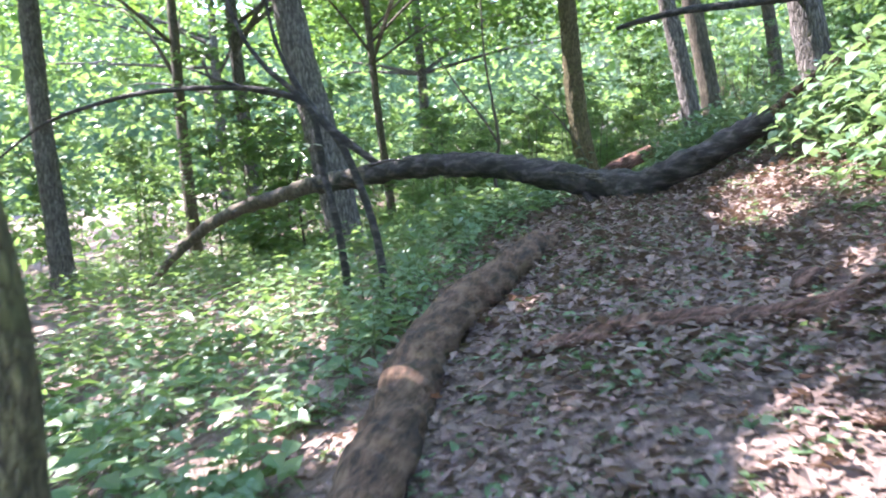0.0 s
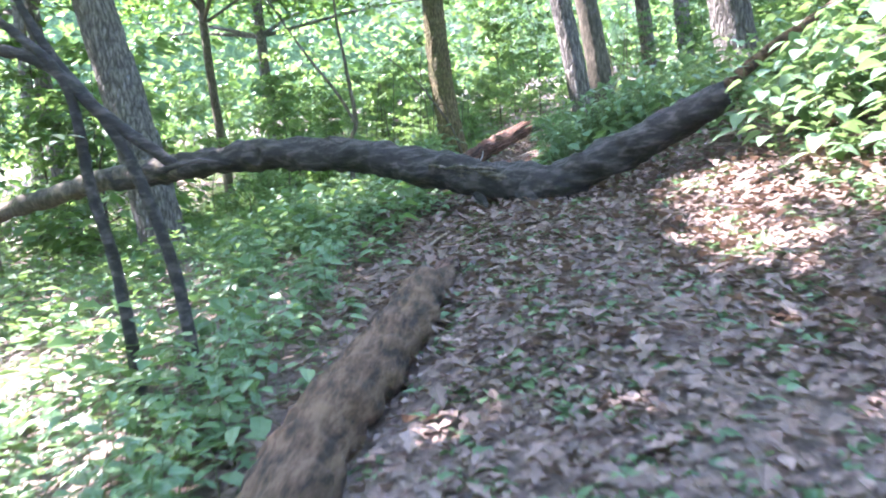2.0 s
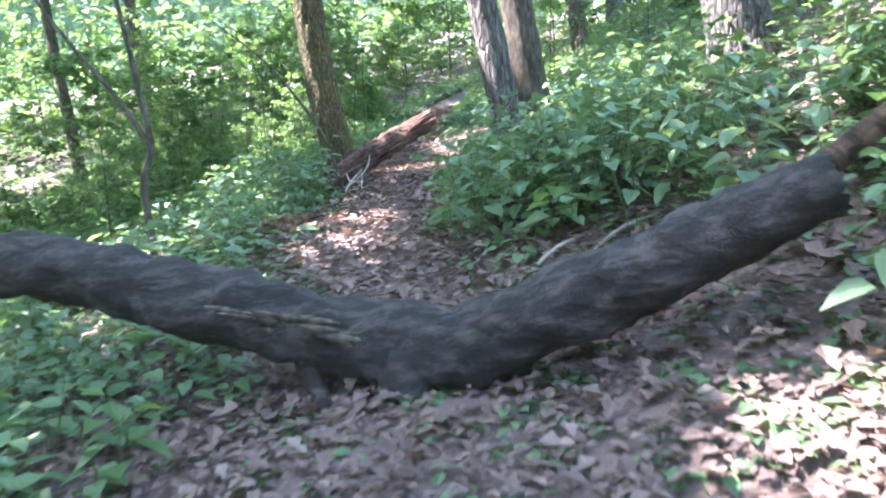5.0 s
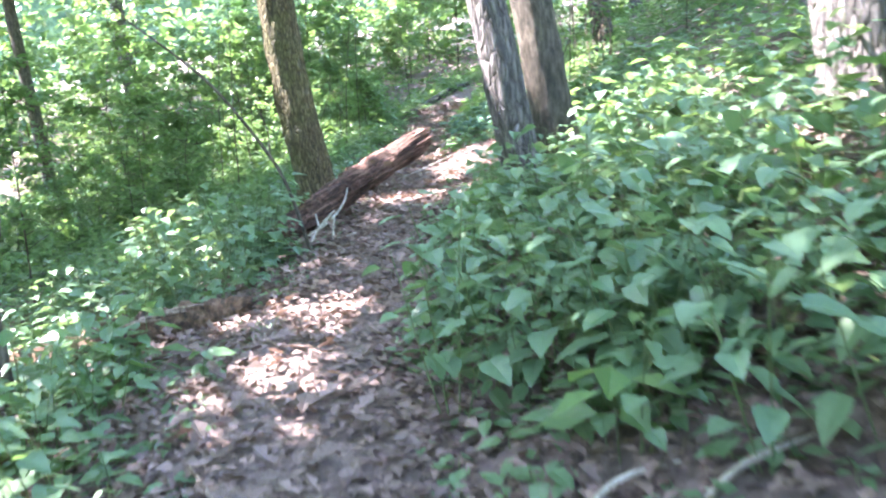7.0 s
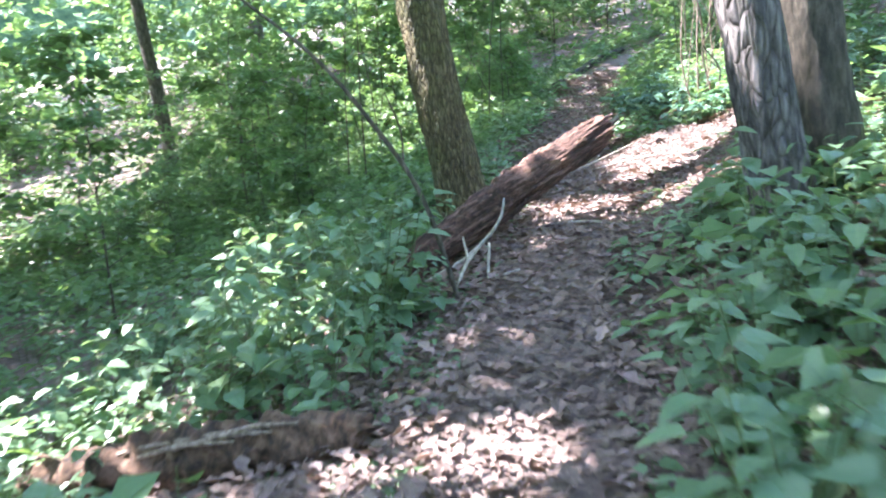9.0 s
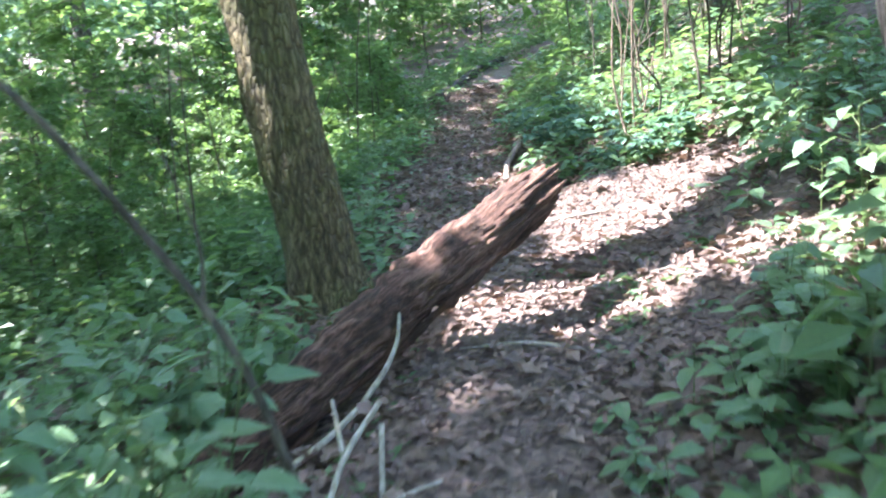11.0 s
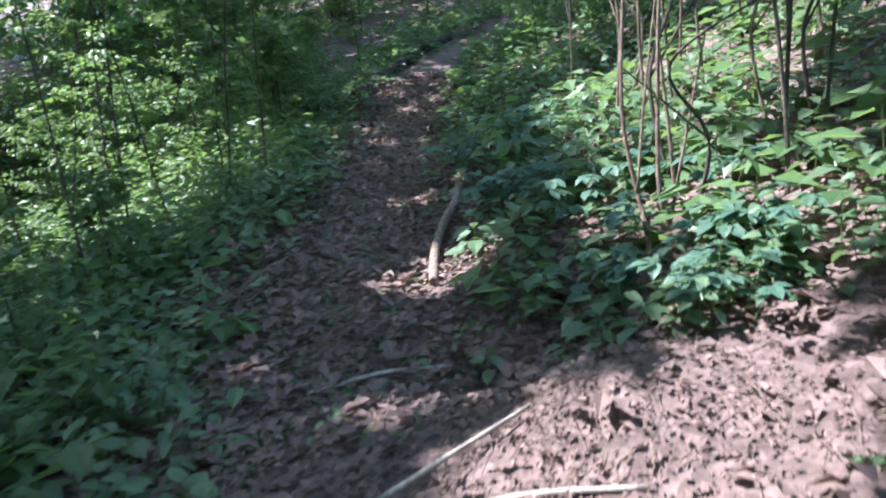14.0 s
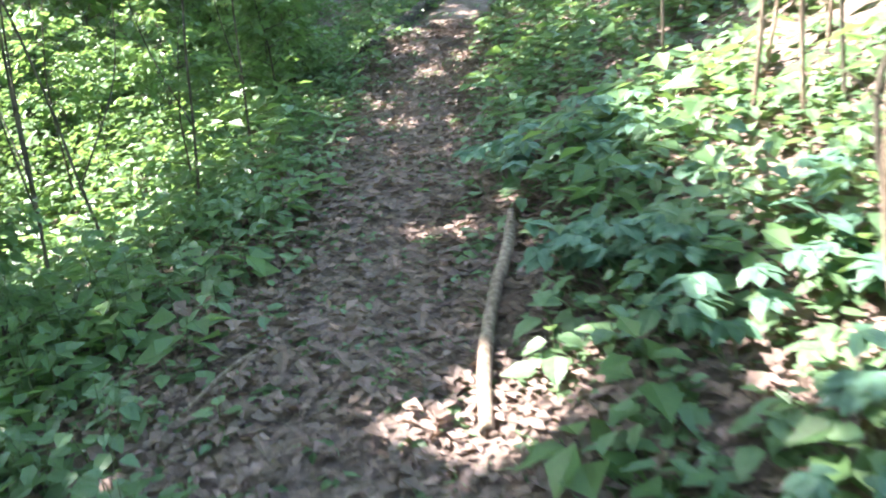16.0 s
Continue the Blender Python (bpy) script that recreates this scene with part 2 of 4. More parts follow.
def spline(pts, step):
    """Smooth line through rows of numbers (place and radius)."""
    p = np.array(pts, float)
    if len(p) == 2:
        k = max(2, int(np.linalg.norm(p[1, :3] - p[0, :3]) / step) + 1)
        return p[0] + (p[1] - p[0]) * np.linspace(0, 1, k)[:, None]
    q = np.vstack([2 * p[0] - p[1], p, 2 * p[-1] - p[-2]])
    out = []
    for i in range(1, len(q) - 2):
        k = max(1, int(np.linalg.norm(q[i + 1, :3] - q[i, :3]) / step))
        for t in np.arange(k) / k:
            a, b, c, d = q[i - 1:i + 3]
            out.append(0.5 * (2 * b + (c - a) * t + (2 * a - 5 * b + 4 * c - d) * t * t + (3 * b - a - 3 * c + d) * t ** 3))
    out.append(p[-1])
    return np.array(out)


def tube_arrays(pts, step=0.08, sides=10, rough=0.0, freq=6.0, ragged=0.0, seed=0.0, grain=1.0):
    """Verts and quads of a limb along rows (x, y, z, radius), its skin uneven, its last ring broken off raggedly."""
    s = spline(pts, step)
    s[:, 3] = np.maximum(s[:, 3], 0.001)
    n = len(s)
    tan = np.gradient(s[:, :3], axis=0)
    tan /= np.linalg.norm(tan, axis=1)[:, None] + 1e-9
    ref = np.array([0.0, 0, 1]) if abs(tan[:, 2]).mean() < 0.8 else np.array([1.0, 0, 0])
    a = np.cross(tan, ref)
    a /= np.linalg.norm(a, axis=1)[:, None] + 1e-9
    b = np.cross(tan, a)
    ang = np.arange(sides) / sides * 2 * np.pi
    rad = np.repeat(s[:, 3:4], sides, 1)
    if rough:
        for i in range(n):
            for j in range(sides):
                d = a[i] * math.cos(ang[j]) + b[i] * math.sin(ang[j])
                c = s[i, :3] + d * s[i, 3]
                h = noise.fractal(Vector((c * (freq, freq, freq * grain) + seed).tolist()), 1.0, 2.0, 4)
                rad[i, j] *= 1 + rough * h
    ring = s[:, None, :3] + rad[:, :, None] * (a[:, None] * np.cos(ang)[None, :, None] + b[:, None] * np.sin(ang)[None, :, None])
    if ragged:
        jag = np.array([noise.noise(Vector((j * 1.7 + seed, 3.1, seed))) for j in range(sides)])
        ring[-1] += tan[-1] * (jag * ragged)[:, None]
        ring[-2] += tan[-1] * (jag * ragged * 0.5)[:, None]
    verts = ring.reshape(-1, 3)
    i, j = np.meshgrid(np.arange(n - 1), np.arange(sides), indexing="ij")
    j2 = (j + 1) % sides
    quads = np.stack([i * sides + j, i * sides + j2, (i + 1) * sides + j2, (i + 1) * sides + j], -1).reshape(-1, 4)
    # both ends closed: the far one hollowed a little
    verts = np.vstack([verts, s[0, :3], s[-1, :3] - tan[-1] * s[-1, 3] * 0.4])
    c0, c1, base = n * sides, n * sides + 1, (n - 1) * sides
    k = np.arange(sides)
    caps = np.concatenate([np.stack([np.full(sides, c0), (k + 1) % sides, k], 1), np.stack([np.full(sides, c1), base + k, base + (k + 1) % sides], 1)])
    return verts, quads, caps


def limbs_mesh(name, limbs, mat, **kw):
    """Several limbs in one mesh."""
    V, F, S, off = [], [], [], 0
    for n, pts in enumerate(limbs):
        v, q, c = tube_arrays(pts, seed=n * 7.3, **kw)
        V.append(v)
        F += [(q + off).ravel(), (c + off).ravel()]
        S += [np.full(len(q), 4), np.full(len(c), 3)]
        off += len(v)
    return mesh_from(name, np.vstack(V), np.concatenate(F), np.concatenate(S), [mat])


JOINED = ("crown", "limb", "leaf", "stem_mass", "wood_ridge", "bark_flake", "rotten_end", "bare_wood", "split_wood")


def thing(name, at, parts, label, category, group="", kind=""):
    """An Empty with its parts; the parts' meshes are in world places and are brought back to the base."""
    root = new(name)
    root.location = at
    for pname, me in parts:
        me.transform(Matrix.Translation(-Vector(at)))
        o = tagged(new(pname, me), kind="stuff" if pname in JOINED else "")
        o.parent = root
    return tagged(root, label, category, group, kind)


def solid(name, me, label, category, group="", kind=""):
    return tagged(new(name, me), label, category, group, kind)


# ---- ground ----
def build_ground():
    def axis(lo, hi, a, b, fine, coarse):
        left = a - np.geomspace(coarse, a - lo, 26)[::-1]
        right = b + np.geomspace(coarse, hi - b, 26)
        return np.concatenate([left, np.arange(a, b, fine), right])
    xs, ys = axis(-300, 300, -4, 4, 0.1, 0.15), axis(-300, 300, -8, 20, 0.1, 0.15)
    X, Y = np.meshgrid(xs, ys)
    far = np.clip((np.hypot(X, Y - 5) - 45) / 60, 0, 1)
    Z = land(np.clip(X, -40, 40), np.clip(Y, -40, 60)) * (1 - far * 0.3)
    near = (abs(X) < 4) & (Y > -8) & (Y < 20)
    rel = np.zeros_like(Z)
    for i, j in zip(*np.nonzero(near)):
        rel[i, j] = noise.fractal(Vector((X[i, j] * 3, Y[i, j] * 3, 0)), 0.9, 2.0, 4)
    Z = Z + rel * 0.018
    ny, nx = X.shape
    i, j = np.meshgrid(np.arange(ny - 1), np.arange(nx - 1), indexing="ij")
    f = np.stack([i * nx + j, i * nx + j + 1, (i + 1) * nx + j + 1, (i + 1) * nx + j], -1).reshape(-1)
    me = mesh_from("ground", np.stack([X, Y, Z], -1).reshape(-1, 3), f, np.full((ny - 1) * (nx - 1), 4), [soil])
    solid("ground", me, "brown forest soil with a trodden path up a slope", "ground", kind="structure")


build_ground()

# ---- large trees: trunks, limbs, crowns ----
# x, y, lean to -x per metre, radius at the foot, height of trunk, bark
TREES = [
    ("oak", -1.23, 9.64, 0.115, 0.19, 11, bark_oak),
    ("pink", 0.6, 6.75, 0.13, 0.135, 13, bark_grey),
    ("twin", 0.9, 7.1, 0.11, 0.15, 12, bark_thin),
    ("slope", 1.95, 4.55, 0.12, 0.2, 12, bark_grey),
    ("grey", -4.42, 5.2, 0.16, 0.255, 14, bark_grey),
    # most far ones are added; those out of view only carry shading crowns
    ("far", -10.3, 6.6, 0.05, 0.22, 13, bark_grey),
    ("far", -9.3, 12.6, 0.06, 0.19, 12, bark_grey),
    ("far", -8.0, 19.0, 0.05, 0.14, 12, bark_thin),
    ("far", 2.9, 15.5, 0.06, 0.17, 12, bark_thin),
    ("far", 5.6, 9.8, 0.06, 0.2, 12, bark_thin),
    ("far", 4.6, 20.0, 0.04, 0.22, 13, bark_grey),
    ("far", -13, 16.0, 0.03, 0.2, 13, bark_thin),
    ("far", -12, 0.5, 0.04, 0.2, 12, bark_thin),
    ("far", -8.6, -4.5, 0.02, 0.2, 12, bark_grey),
    ("far", 6.2, 1.5, 0.03, 0.2, 12, bark_grey),
    ("far", 4.8, -5.5, 0.02, 0.22, 13, bark_thin),
    ("far", -6.0, -11.0, 0.02, 0.2, 12, bark_grey),
    ("far", 2.5, -13.0, 0.02, 0.2, 12, bark_thin),
    ("far", 10.5, 14.0, 0.03, 0.2, 12, bark_grey),
    ("far", 9.0, 26.0, 0.02, 0.22, 13, bark_thin),
    ("far", -9.0, 28.0, 0.02, 0.24, 14, bark_grey),
    ("far", -16, 24.0, 0.02, 0.24, 14, bark_grey),
    ("far", -18, 8.0, 0.02, 0.22, 13, bark_thin),
    ("far", 15, 5.0, 0.02, 0.22, 13, bark_thin),
    ("far", -17, -8.0, 0.02, 0.22, 13, bark_thin),
    ("far", 13, -8.0, 0.02, 0.22, 13, bark_thin),
]
# openings cut into the added leaf roof to set sun patches, by the place on the ground that they let the sun reach: x,
# y, radius along x, along y
GAPS = [
    (1.05, 8.2, 0.28, 0.45), (1.3, 9.9, 0.28, 0.3),
    (1.2, 6.63, 0.35, 0.28), (1.6, 6.55, 0.4, 0.28), (2.5, 4.45, 0.4, 0.35),
    (0.45, -4.25, 0.38, 0.4), (0.62, 0.15, 0.28, 0.45), (0.55, -0.5, 0.25, 0.3), (0.62, 0.65, 0.3, 0.3), 
    (-0.1, 8.6, 0.2, 0.12), (0.05, 12.35, 0.32, 0.24), (-0.85, 4.05, 0.28, 0.2), (-0.8, 5.1, 0.3, 0.3), (-0.7, 4.6, 0.1, 0.3), (-0.5, 9.3, 0.5, 0.22), (0.35, 9.8, 0.45, 0.4), (-0.25, 9.0, 0.35, 0.16),
    (0.15, 8.7, 0.3, 0.2), (0.55, 8.75, 0.4, 0.22), (0.6, 10.15, 0.35, 0.3), (1.6, 12.5, 0.4, 0.25), (-0.05, 11.0, 0.4, 0.1), (-0.22, 12.5, 0.17, 0.17),
    (-0.15, 14.1, 0.25, 0.15), (1.45, 13.0, 0.6, 0.4), (0.0, 18.1, 0.12, 0.12), (0.95, 12.0, 0.35, 0.3), (1.25, 11.3, 0.3, 0.4), (0.75, 10.7, 0.15, 0.15), (0.1, 10.3, 0.38, 0.24), (0.75, 10.25, 0.3, 0.28), (-0.9, 11.6, 0.12, 0.12), (-0.6, 10.9, 0.1, 0.12), (-3.9, -1.9, 0.35, 0.3), (-1.8, -3.4, 0.3, 0.2), (-2.6, -1.2, 0.4, 0.35),
    (-1.25, -3.6, 0.12, 0.3), (1.95, -0.1, 0.95, 0.95), (2.3, -0.8, 1.0, 1.0), (1.9, 13.8, 1.0, 1.2), (-2.7, 17.2, 1.3, 1.7), (-2.4, 5.8, 0.5, 0.6), (-1.9, 7.2, 0.35, 0.4), (1.5, -1.3, 0.3, 0.4), (1.9, 4.5, 0.35, 0.4), (-2.2, 15.6, 0.8, 0.9), (-3.4, 17.5, 0.8, 1.2),
    (-3.3, 0.5, 0.6, 0.5), (1.1, 5.6, 0.3, 0.4), (1.6, 7.6, 0.7, 0.8), (-0.5, 8.6, 0.2, 0.3), (1.2, 10.9, 0.3, 0.3),
]


def in_gap(p):
    """Which points stand between the sun and an opening's patch of ground."""
    z0 = np.interp(p[:, 1], Y_KNOTS, Z_KNOTS)
    for _ in range(3):
        k = (p[:, 2] - z0 - 0.12) / SUN.z
        x, y = p[:, 0] - SUN.x * k, p[:, 1] - SUN.y * k
        z0 = land(x, y)
    hit = np.zeros(len(p), bool)
    for gx, gy, rx, ry in GAPS:
        hit |= ((x - gx) / (rx + 0.10)) ** 2 + ((y - gy) / (ry + 0.10)) ** 2 < 1
    return hit


def build_trees():
    # leaf clusters of the roof, mostly unseen, added for shade: dense over the path, thin beyond
    cl = []
    for _ in range(3100):
        x, y = rng.uniform(-32, 18), rng.uniform(-16, 36)
        dense = 1.0 if (-30 < x < 2.5 and -10 < y < 15) else (0.42 if y < 18 else 0.34)
        if rng.random() < dense:
            cl.append((x, y, rng.uniform(7.0, 12.5) + 0.03 * y))
    # extra clusters added overhead only to darken the upper ground
    for _ in range(560):
        cl.append((rng.uniform(-13, 2.5), rng.uniform(7.5, 30), rng.uniform(7.0, 12.5) + 0.4))
    for x in np.linspace(-3.6, 1.2, 13):      # unseen leaf clusters added towards the sun to shade the dark log
        k = 9.5 / SUN.z + rng.uniform(-1, 1)
        cl.append((x + SUN.x * k, 1.55 - 0.3 * x + SUN.y * k + rng.normal(0, 0.15), 1.1 + SUN.z * k))
    for _ in range(190):                      # unseen leaf clusters added along the sun's rays to shade the path
        gx, gy = rng.uniform(-1.6, 0.9), rng.uniform(-7, 16)
        k = rng.uniform(7, 11) / SUN.z
        cl.append((gx + SUN.x * k, gy + SUN.y * k, float(land(gx, gy)) + SUN.z * k))
    cl = np.array(cl)
    feet = np.array([(t[1] - t[3] * 8, t[2]) for t in TREES])
    own = np.argmin(((cl[:, None, :2] - feet[None]) ** 2).sum(-1), 1)
    for k, (nick, x, y, lean, r, h, bark) in enumerate(TREES):
        z = float(land(x, y))
        bend = 0.35 if nick == "oak" else 1.0
        base = [(x + 0.02, y, z - 0.25, r * 1.5), (x + 0.0, y, z + 0.05, r * 1.22), (x - lean * 0.45, y, z + 0.45, r * 1.02), (x - lean * 1.6, y, z + 1.6, r * 0.95),
                (x - lean * (3.2 * bend + 0.8), y, z + 3.6, r * 0.85), (x - lean * 7 * bend, y + 0.15, z + 7, r * 0.7), (x - lean * 9 * bend, y + 0.2, z + h, r * 0.25)]
        near = k < 5
        trunk = limbs_mesh("trunk", [base], bark, step=(0.05 if k == 0 else 0.1) if near else 0.5, sides=(52 if k == 0 else 32) if near else 9, rough=0.1, freq=22 if near else 5, grain=0.22)
        mine = cl[own == k]
        limbs = []
        s = spline(base, 0.3)
        for c in mine[:14]:
            zz = max(z + 4.5, c[2] - 2.2)
            st = s[np.argmin(abs(s[:, 2] - zz))]
            mid = (st[:3] + c) / 2 + (0, 0, 0.3)
            limbs.append([(*st[:3], st[3] * 0.45), (*mid, st[3] * 0.28), (*c, 0.012)])
        parts = [("trunk", trunk)]
        if limbs:
            parts.append(("limb", limbs_mesh("limb", limbs, bark, step=0.5, sides=6)))
        if len(mine):
            m = 56
            p = np.repeat(mine, m, 0) + rng.normal(0, 1, (len(mine) * m, 3)) * (0.62, 0.62, 0.35)
            keep = ~in_gap(p)
            p = p[keep]
            n = len(p)
            parts.append(("crown", leaf_cloud("crown", TINY, p, rng.uniform(0, 6.28, n), rng.normal(-0.15, 0.35, n), rng.normal(0, 0.4, n), rng.uniform(0.2, 0.36, n), rng.random(n), canopy_green)))
        look_of = {"oak": "young oak with furrowed olive-brown bark beside the path", "pink": "straight tree with pale ridged bark, sunlit flank",
                   "twin": "dark slim tree close behind the pale one", "slope": "pale-barked tree on the slope above the path", "grey": "smooth grey leaning tree behind the fallen log"}.get(nick, "slim woodland tree with a high leafy crown")
        thing(nick + "_tree" if nick == "oak" else "tree", (x, y, z), parts, look_of, "tree", "trees of the wood")


build_trees()


# ---- fallen logs ----
def on_land(x, y, up=0.0):
    return float(land(x, y)) + up


def build_dark_log():
    left = [(0.05, 1.47, 0.88, 0.12), (-0.28, 1.56, 0.84, 0.142), (-0.62, 1.68, 0.91, 0.137), (-1.05, 1.81, 1.03, 0.135), (-1.57, 1.97, 1.17, 0.125), (-2.32, 2.2, 1.26, 0.118), (-3.1, 2.43, 1.23, 0.112),
            (-3.83, 2.65, 1.2, 0.10), (-4.44, 2.83, 1.1, 0.09), (-5.09, 3.03, 0.98, 0.08), (-5.7, 3.2, 0.75, 0.07), (-6.4, 3.41, 0.3, 0.05), (-6.8, 3.5, -0.1, 0.04)]
    right = [(-0.42, 1.55, 0.74, 0.10), (-0.22, 1.53, 0.82, 0.135), (0.12, 1.46, 0.95, 0.135), (0.5, 1.35, 1.10, 0.12), (0.82, 1.25, 1.265, 0.108), (0.97, 1.2, 1.325, 0.09)]
    arm = [(0.72, 1.3, 1.27, 0.05), (0.98, 1.24, 1.38, 0.042), (1.27, 1.15, 1.6, 0.036), (1.75, 1.05, 1.88, 0.024)]
    stub = [(-0.33, 1.52, 0.82, 0.10), (-0.36, 1.46, 0.72, 0.07), (-0.4, 1.41, 0.6, 0.03)]
    snag = [(-0.72, 1.7, 0.85, 0.04), (-0.66, 1.56, 0.74, 0.03), (-0.58, 1.46, 0.6, 0.018)]
    body = limbs_mesh("trunk", [left[:8], right], bark_dark, step=0.035, sides=30, rough=0.3, freq=7.5, ragged=0.06)
    extra = limbs_mesh("branch_stub", [stub], bark_dark, step=0.04, sides=12, rough=0.3, freq=9, ragged=0.05)
    extra2 = limbs_mesh("snag", [snag], bark_dark, step=0.04, sides=12, rough=0.3, freq=9, ragged=0.05)
    patches = []
    for i in range(16):
        t = rng.random()
        a = np.array([-0.45 - 0.5 * t, 1.475 + 0.16 * t, 0.90 + 0.1 * t]) + (0, rng.uniform(-0.02, 0.03), rng.uniform(-0.03, 0.06))
        b = a + np.array([-0.11, 0.03, 0.02]) * rng.uniform(0.5, 1.4)
        patches.append([(*a, 0.004), (*((a + b) / 2), rng.uniform(0.008, 0.016)), (*b, 0.004)])
    bare = limbs_mesh("bare_wood", patches, bark_thin, step=0.02, sides=8, rough=0.7, freq=20, ragged=0.02)
    thing("fallen_log", (-0.35, 1.5, on_land(-0.35, 1.5)), [("trunk", body), ("branch_stub", extra), ("snag", extra2), ("outer_limb", limbs_mesh("outer_limb", [left[6:]], bark_thin, step=0.05, sides=24, rough=0.25, freq=7.5, ragged=0.04)), ("branch", limbs_mesh("branch", [arm], bark_brown, step=0.05, sides=12, rough=0.2, freq=9, ragged=0.04)), ("bare_wood", bare)],
          "dark wet-looking fallen log, kinked, lying across the path", "log", "logs beside the path")


def build_near_log():
    pts = [(-0.950, -4.6, 0.095, 0.113), (-1.010, -3.94, 0.095, 0.119), (-1.090, -3.4, 0.095, 0.121), (-1.150, -2.8, 0.100, 0.123), (-1.170, -2.1, 0.105, 0.126), (-1.080, -1.5, 0.115, 0.123), (-0.970, -0.95, 0.105, 0.113), (-0.930, -0.5, 0.095, 0.095), (-0.880, -0.2, 0.04, 0.073), (-0.840, 0.05, 0.03, 0.050)]
    pts = [(x, y, on_land(x, y, dz), r) for x, y, dz, r in pts]
    body = limbs_mesh("trunk", [pts], bark_brown, step=0.03, sides=30, rough=0.24, freq=8, ragged=0.12)
    spl = []
    for i in range(9):
        a = rng.uniform(-0.07, 0.07)
        y0 = rng.uniform(-0.5, -0.1)
        x0 = -0.95 + (y0 + 0.5) * 0.15 + a
        spl.append([(x0, y0, on_land(x0, y0, 0.10 - abs(a) * 0.6), 0.014), (x0 + 0.03, y0 + 0.25, on_land(x0, y0 + 0.25, 0.075), 0.01), (x0 + 0.05, y0 + 0.45, on_land(x0, y0 + 0.45, 0.04), 0.003)])
    ends = limbs_mesh("rotten_end", spl, bark_red, step=0.05, sides=6, rough=0.3, freq=20)
    bulge = []
    for i in range(7):
        t = i / 6
        x, y = -1.16 + 0.2 * t, -1.6 + 1.4 * t
        bulge.append([(x - 0.05, y - 0.2, on_land(x, y, 0.15), 0.008), (x - 0.02, y, on_land(x, y, 0.175 - 0.06 * t), 0.018), (x + 0.02, y + 0.2, on_land(x, y, 0.13 - 0.05 * t), 0.006)])
    flake = limbs_mesh("bark_flake", bulge, bark_brown, step=0.04, sides=6, rough=0.4, freq=15)
    thing("decaying_log", (-1.2, -2.5, on_land(-1.2, -2.5)), [("trunk", body), ("rotten_end", ends), ("bark_flake", flake)],
          "brown barkless log with a rotted splintered end along the path", "log", "logs beside the path")


def build_bark_strips():
    """Flat slab of rotten wood across the path."""
    row = [(-0.68, -3.07), (-0.35, -3.03), (0.02, -2.96), (0.32, -2.88), (0.66, -2.86), (0.95, -2.84)]
    strips = []
    for k, (off, r) in enumerate(((0.0, 0.045), (0.07, 0.03), (-0.06, 0.025))):
        strips.append([(x, y + off, on_land(x, y + off, 0.012 if i in (0, 5) else 0.03), r * (0.25 if i in (0, 5) else 1)) for i, (x, y) in enumerate(row[k % 2:])])
    me = limbs_mesh("slab", strips, bark_red, step=0.025, sides=12, rough=0.55, freq=11, ragged=0.1)
    solid("rotten_wood_slab", me, "crumbling red-brown slab of rotten wood in leaf litter", "dead wood")
    chunk = limbs_mesh("chunk", [[(0.58, -2.5, on_land(0.58, -2.5, 0.03), 0.03), (0.66, -2.42, on_land(0.66, -2.42, 0.05), 0.05), (0.76, -2.36, on_land(0.76, -2.36, 0.02), 0.025)]], bark_red, step=0.02, sides=12, rough=0.5, freq=14, ragged=0.05)
    solid("wood_chunk", chunk, "small pale pink chunk of broken rotten wood", "dead wood")


def build_red_log():
    pts = [(-1.75, 7.45, 0.72, 0.080), (-1.42, 7.76, 0.93, 0.104), (-1.2, 7.96, 1.07, 0.112), (-0.95, 8.19, 1.21, 0.116), (-0.72, 8.41, 1.34, 0.116), (-0.41, 8.7, 1.48, 0.112), (-0.2, 8.9, 1.58, 0.100), (-0.12, 8.97, 1.62, 0.092)]
    body = limbs_mesh("trunk", [pts], bark_red, step=0.022, sides=36, rough=0.24, freq=17, ragged=0.08)
    ridges = []
    ax = np.array([0.70, 0.65, 0.33])
    for i in range(150):
        t = rng.uniform(0.1, 0.95)
        p = np.array([-1.42, 7.76, 0.93]) * (1 - t) + np.array([-0.14, 8.95, 1.6]) * t
        a = rng.uniform(-0.9, 2.6)
        out = np.array([math.cos(a) * 0.68, -math.cos(a) * 0.72, math.sin(a)]) * 0.108
        ln = rng.uniform(0.06, 0.2)
        p = p + out
        ridges.append([(*(p - ax * ln), 0.004), (*(p + out * 0.07), rng.uniform(0.008, 0.022)), (*(p + ax * ln), 0.004)])
    crumb = limbs_mesh("wood_ridge", ridges, bark_red, step=0.03, sides=7, rough=0.5, freq=22)
    vine = limbs_mesh("root", [[(-1.32, 7.55, 0.9, 0.012), (-1.05, 7.78, 1.0, 0.012), (-0.9, 7.95, 1.1, 0.011), (-0.82, 8.08, 1.2, 0.009), (-0.8, 8.2, 1.3, 0.006)]], wood_pale, step=0.03, sides=8, rough=0.2)
    thing("rotten_log", (-1.6, 7.6, on_land(-1.6, 7.6)), [("trunk", body), ("wood_ridge", crumb), ("root", vine)],
          "crumbling red rotten log slanting up beside the oak", "log", "logs beside the path")


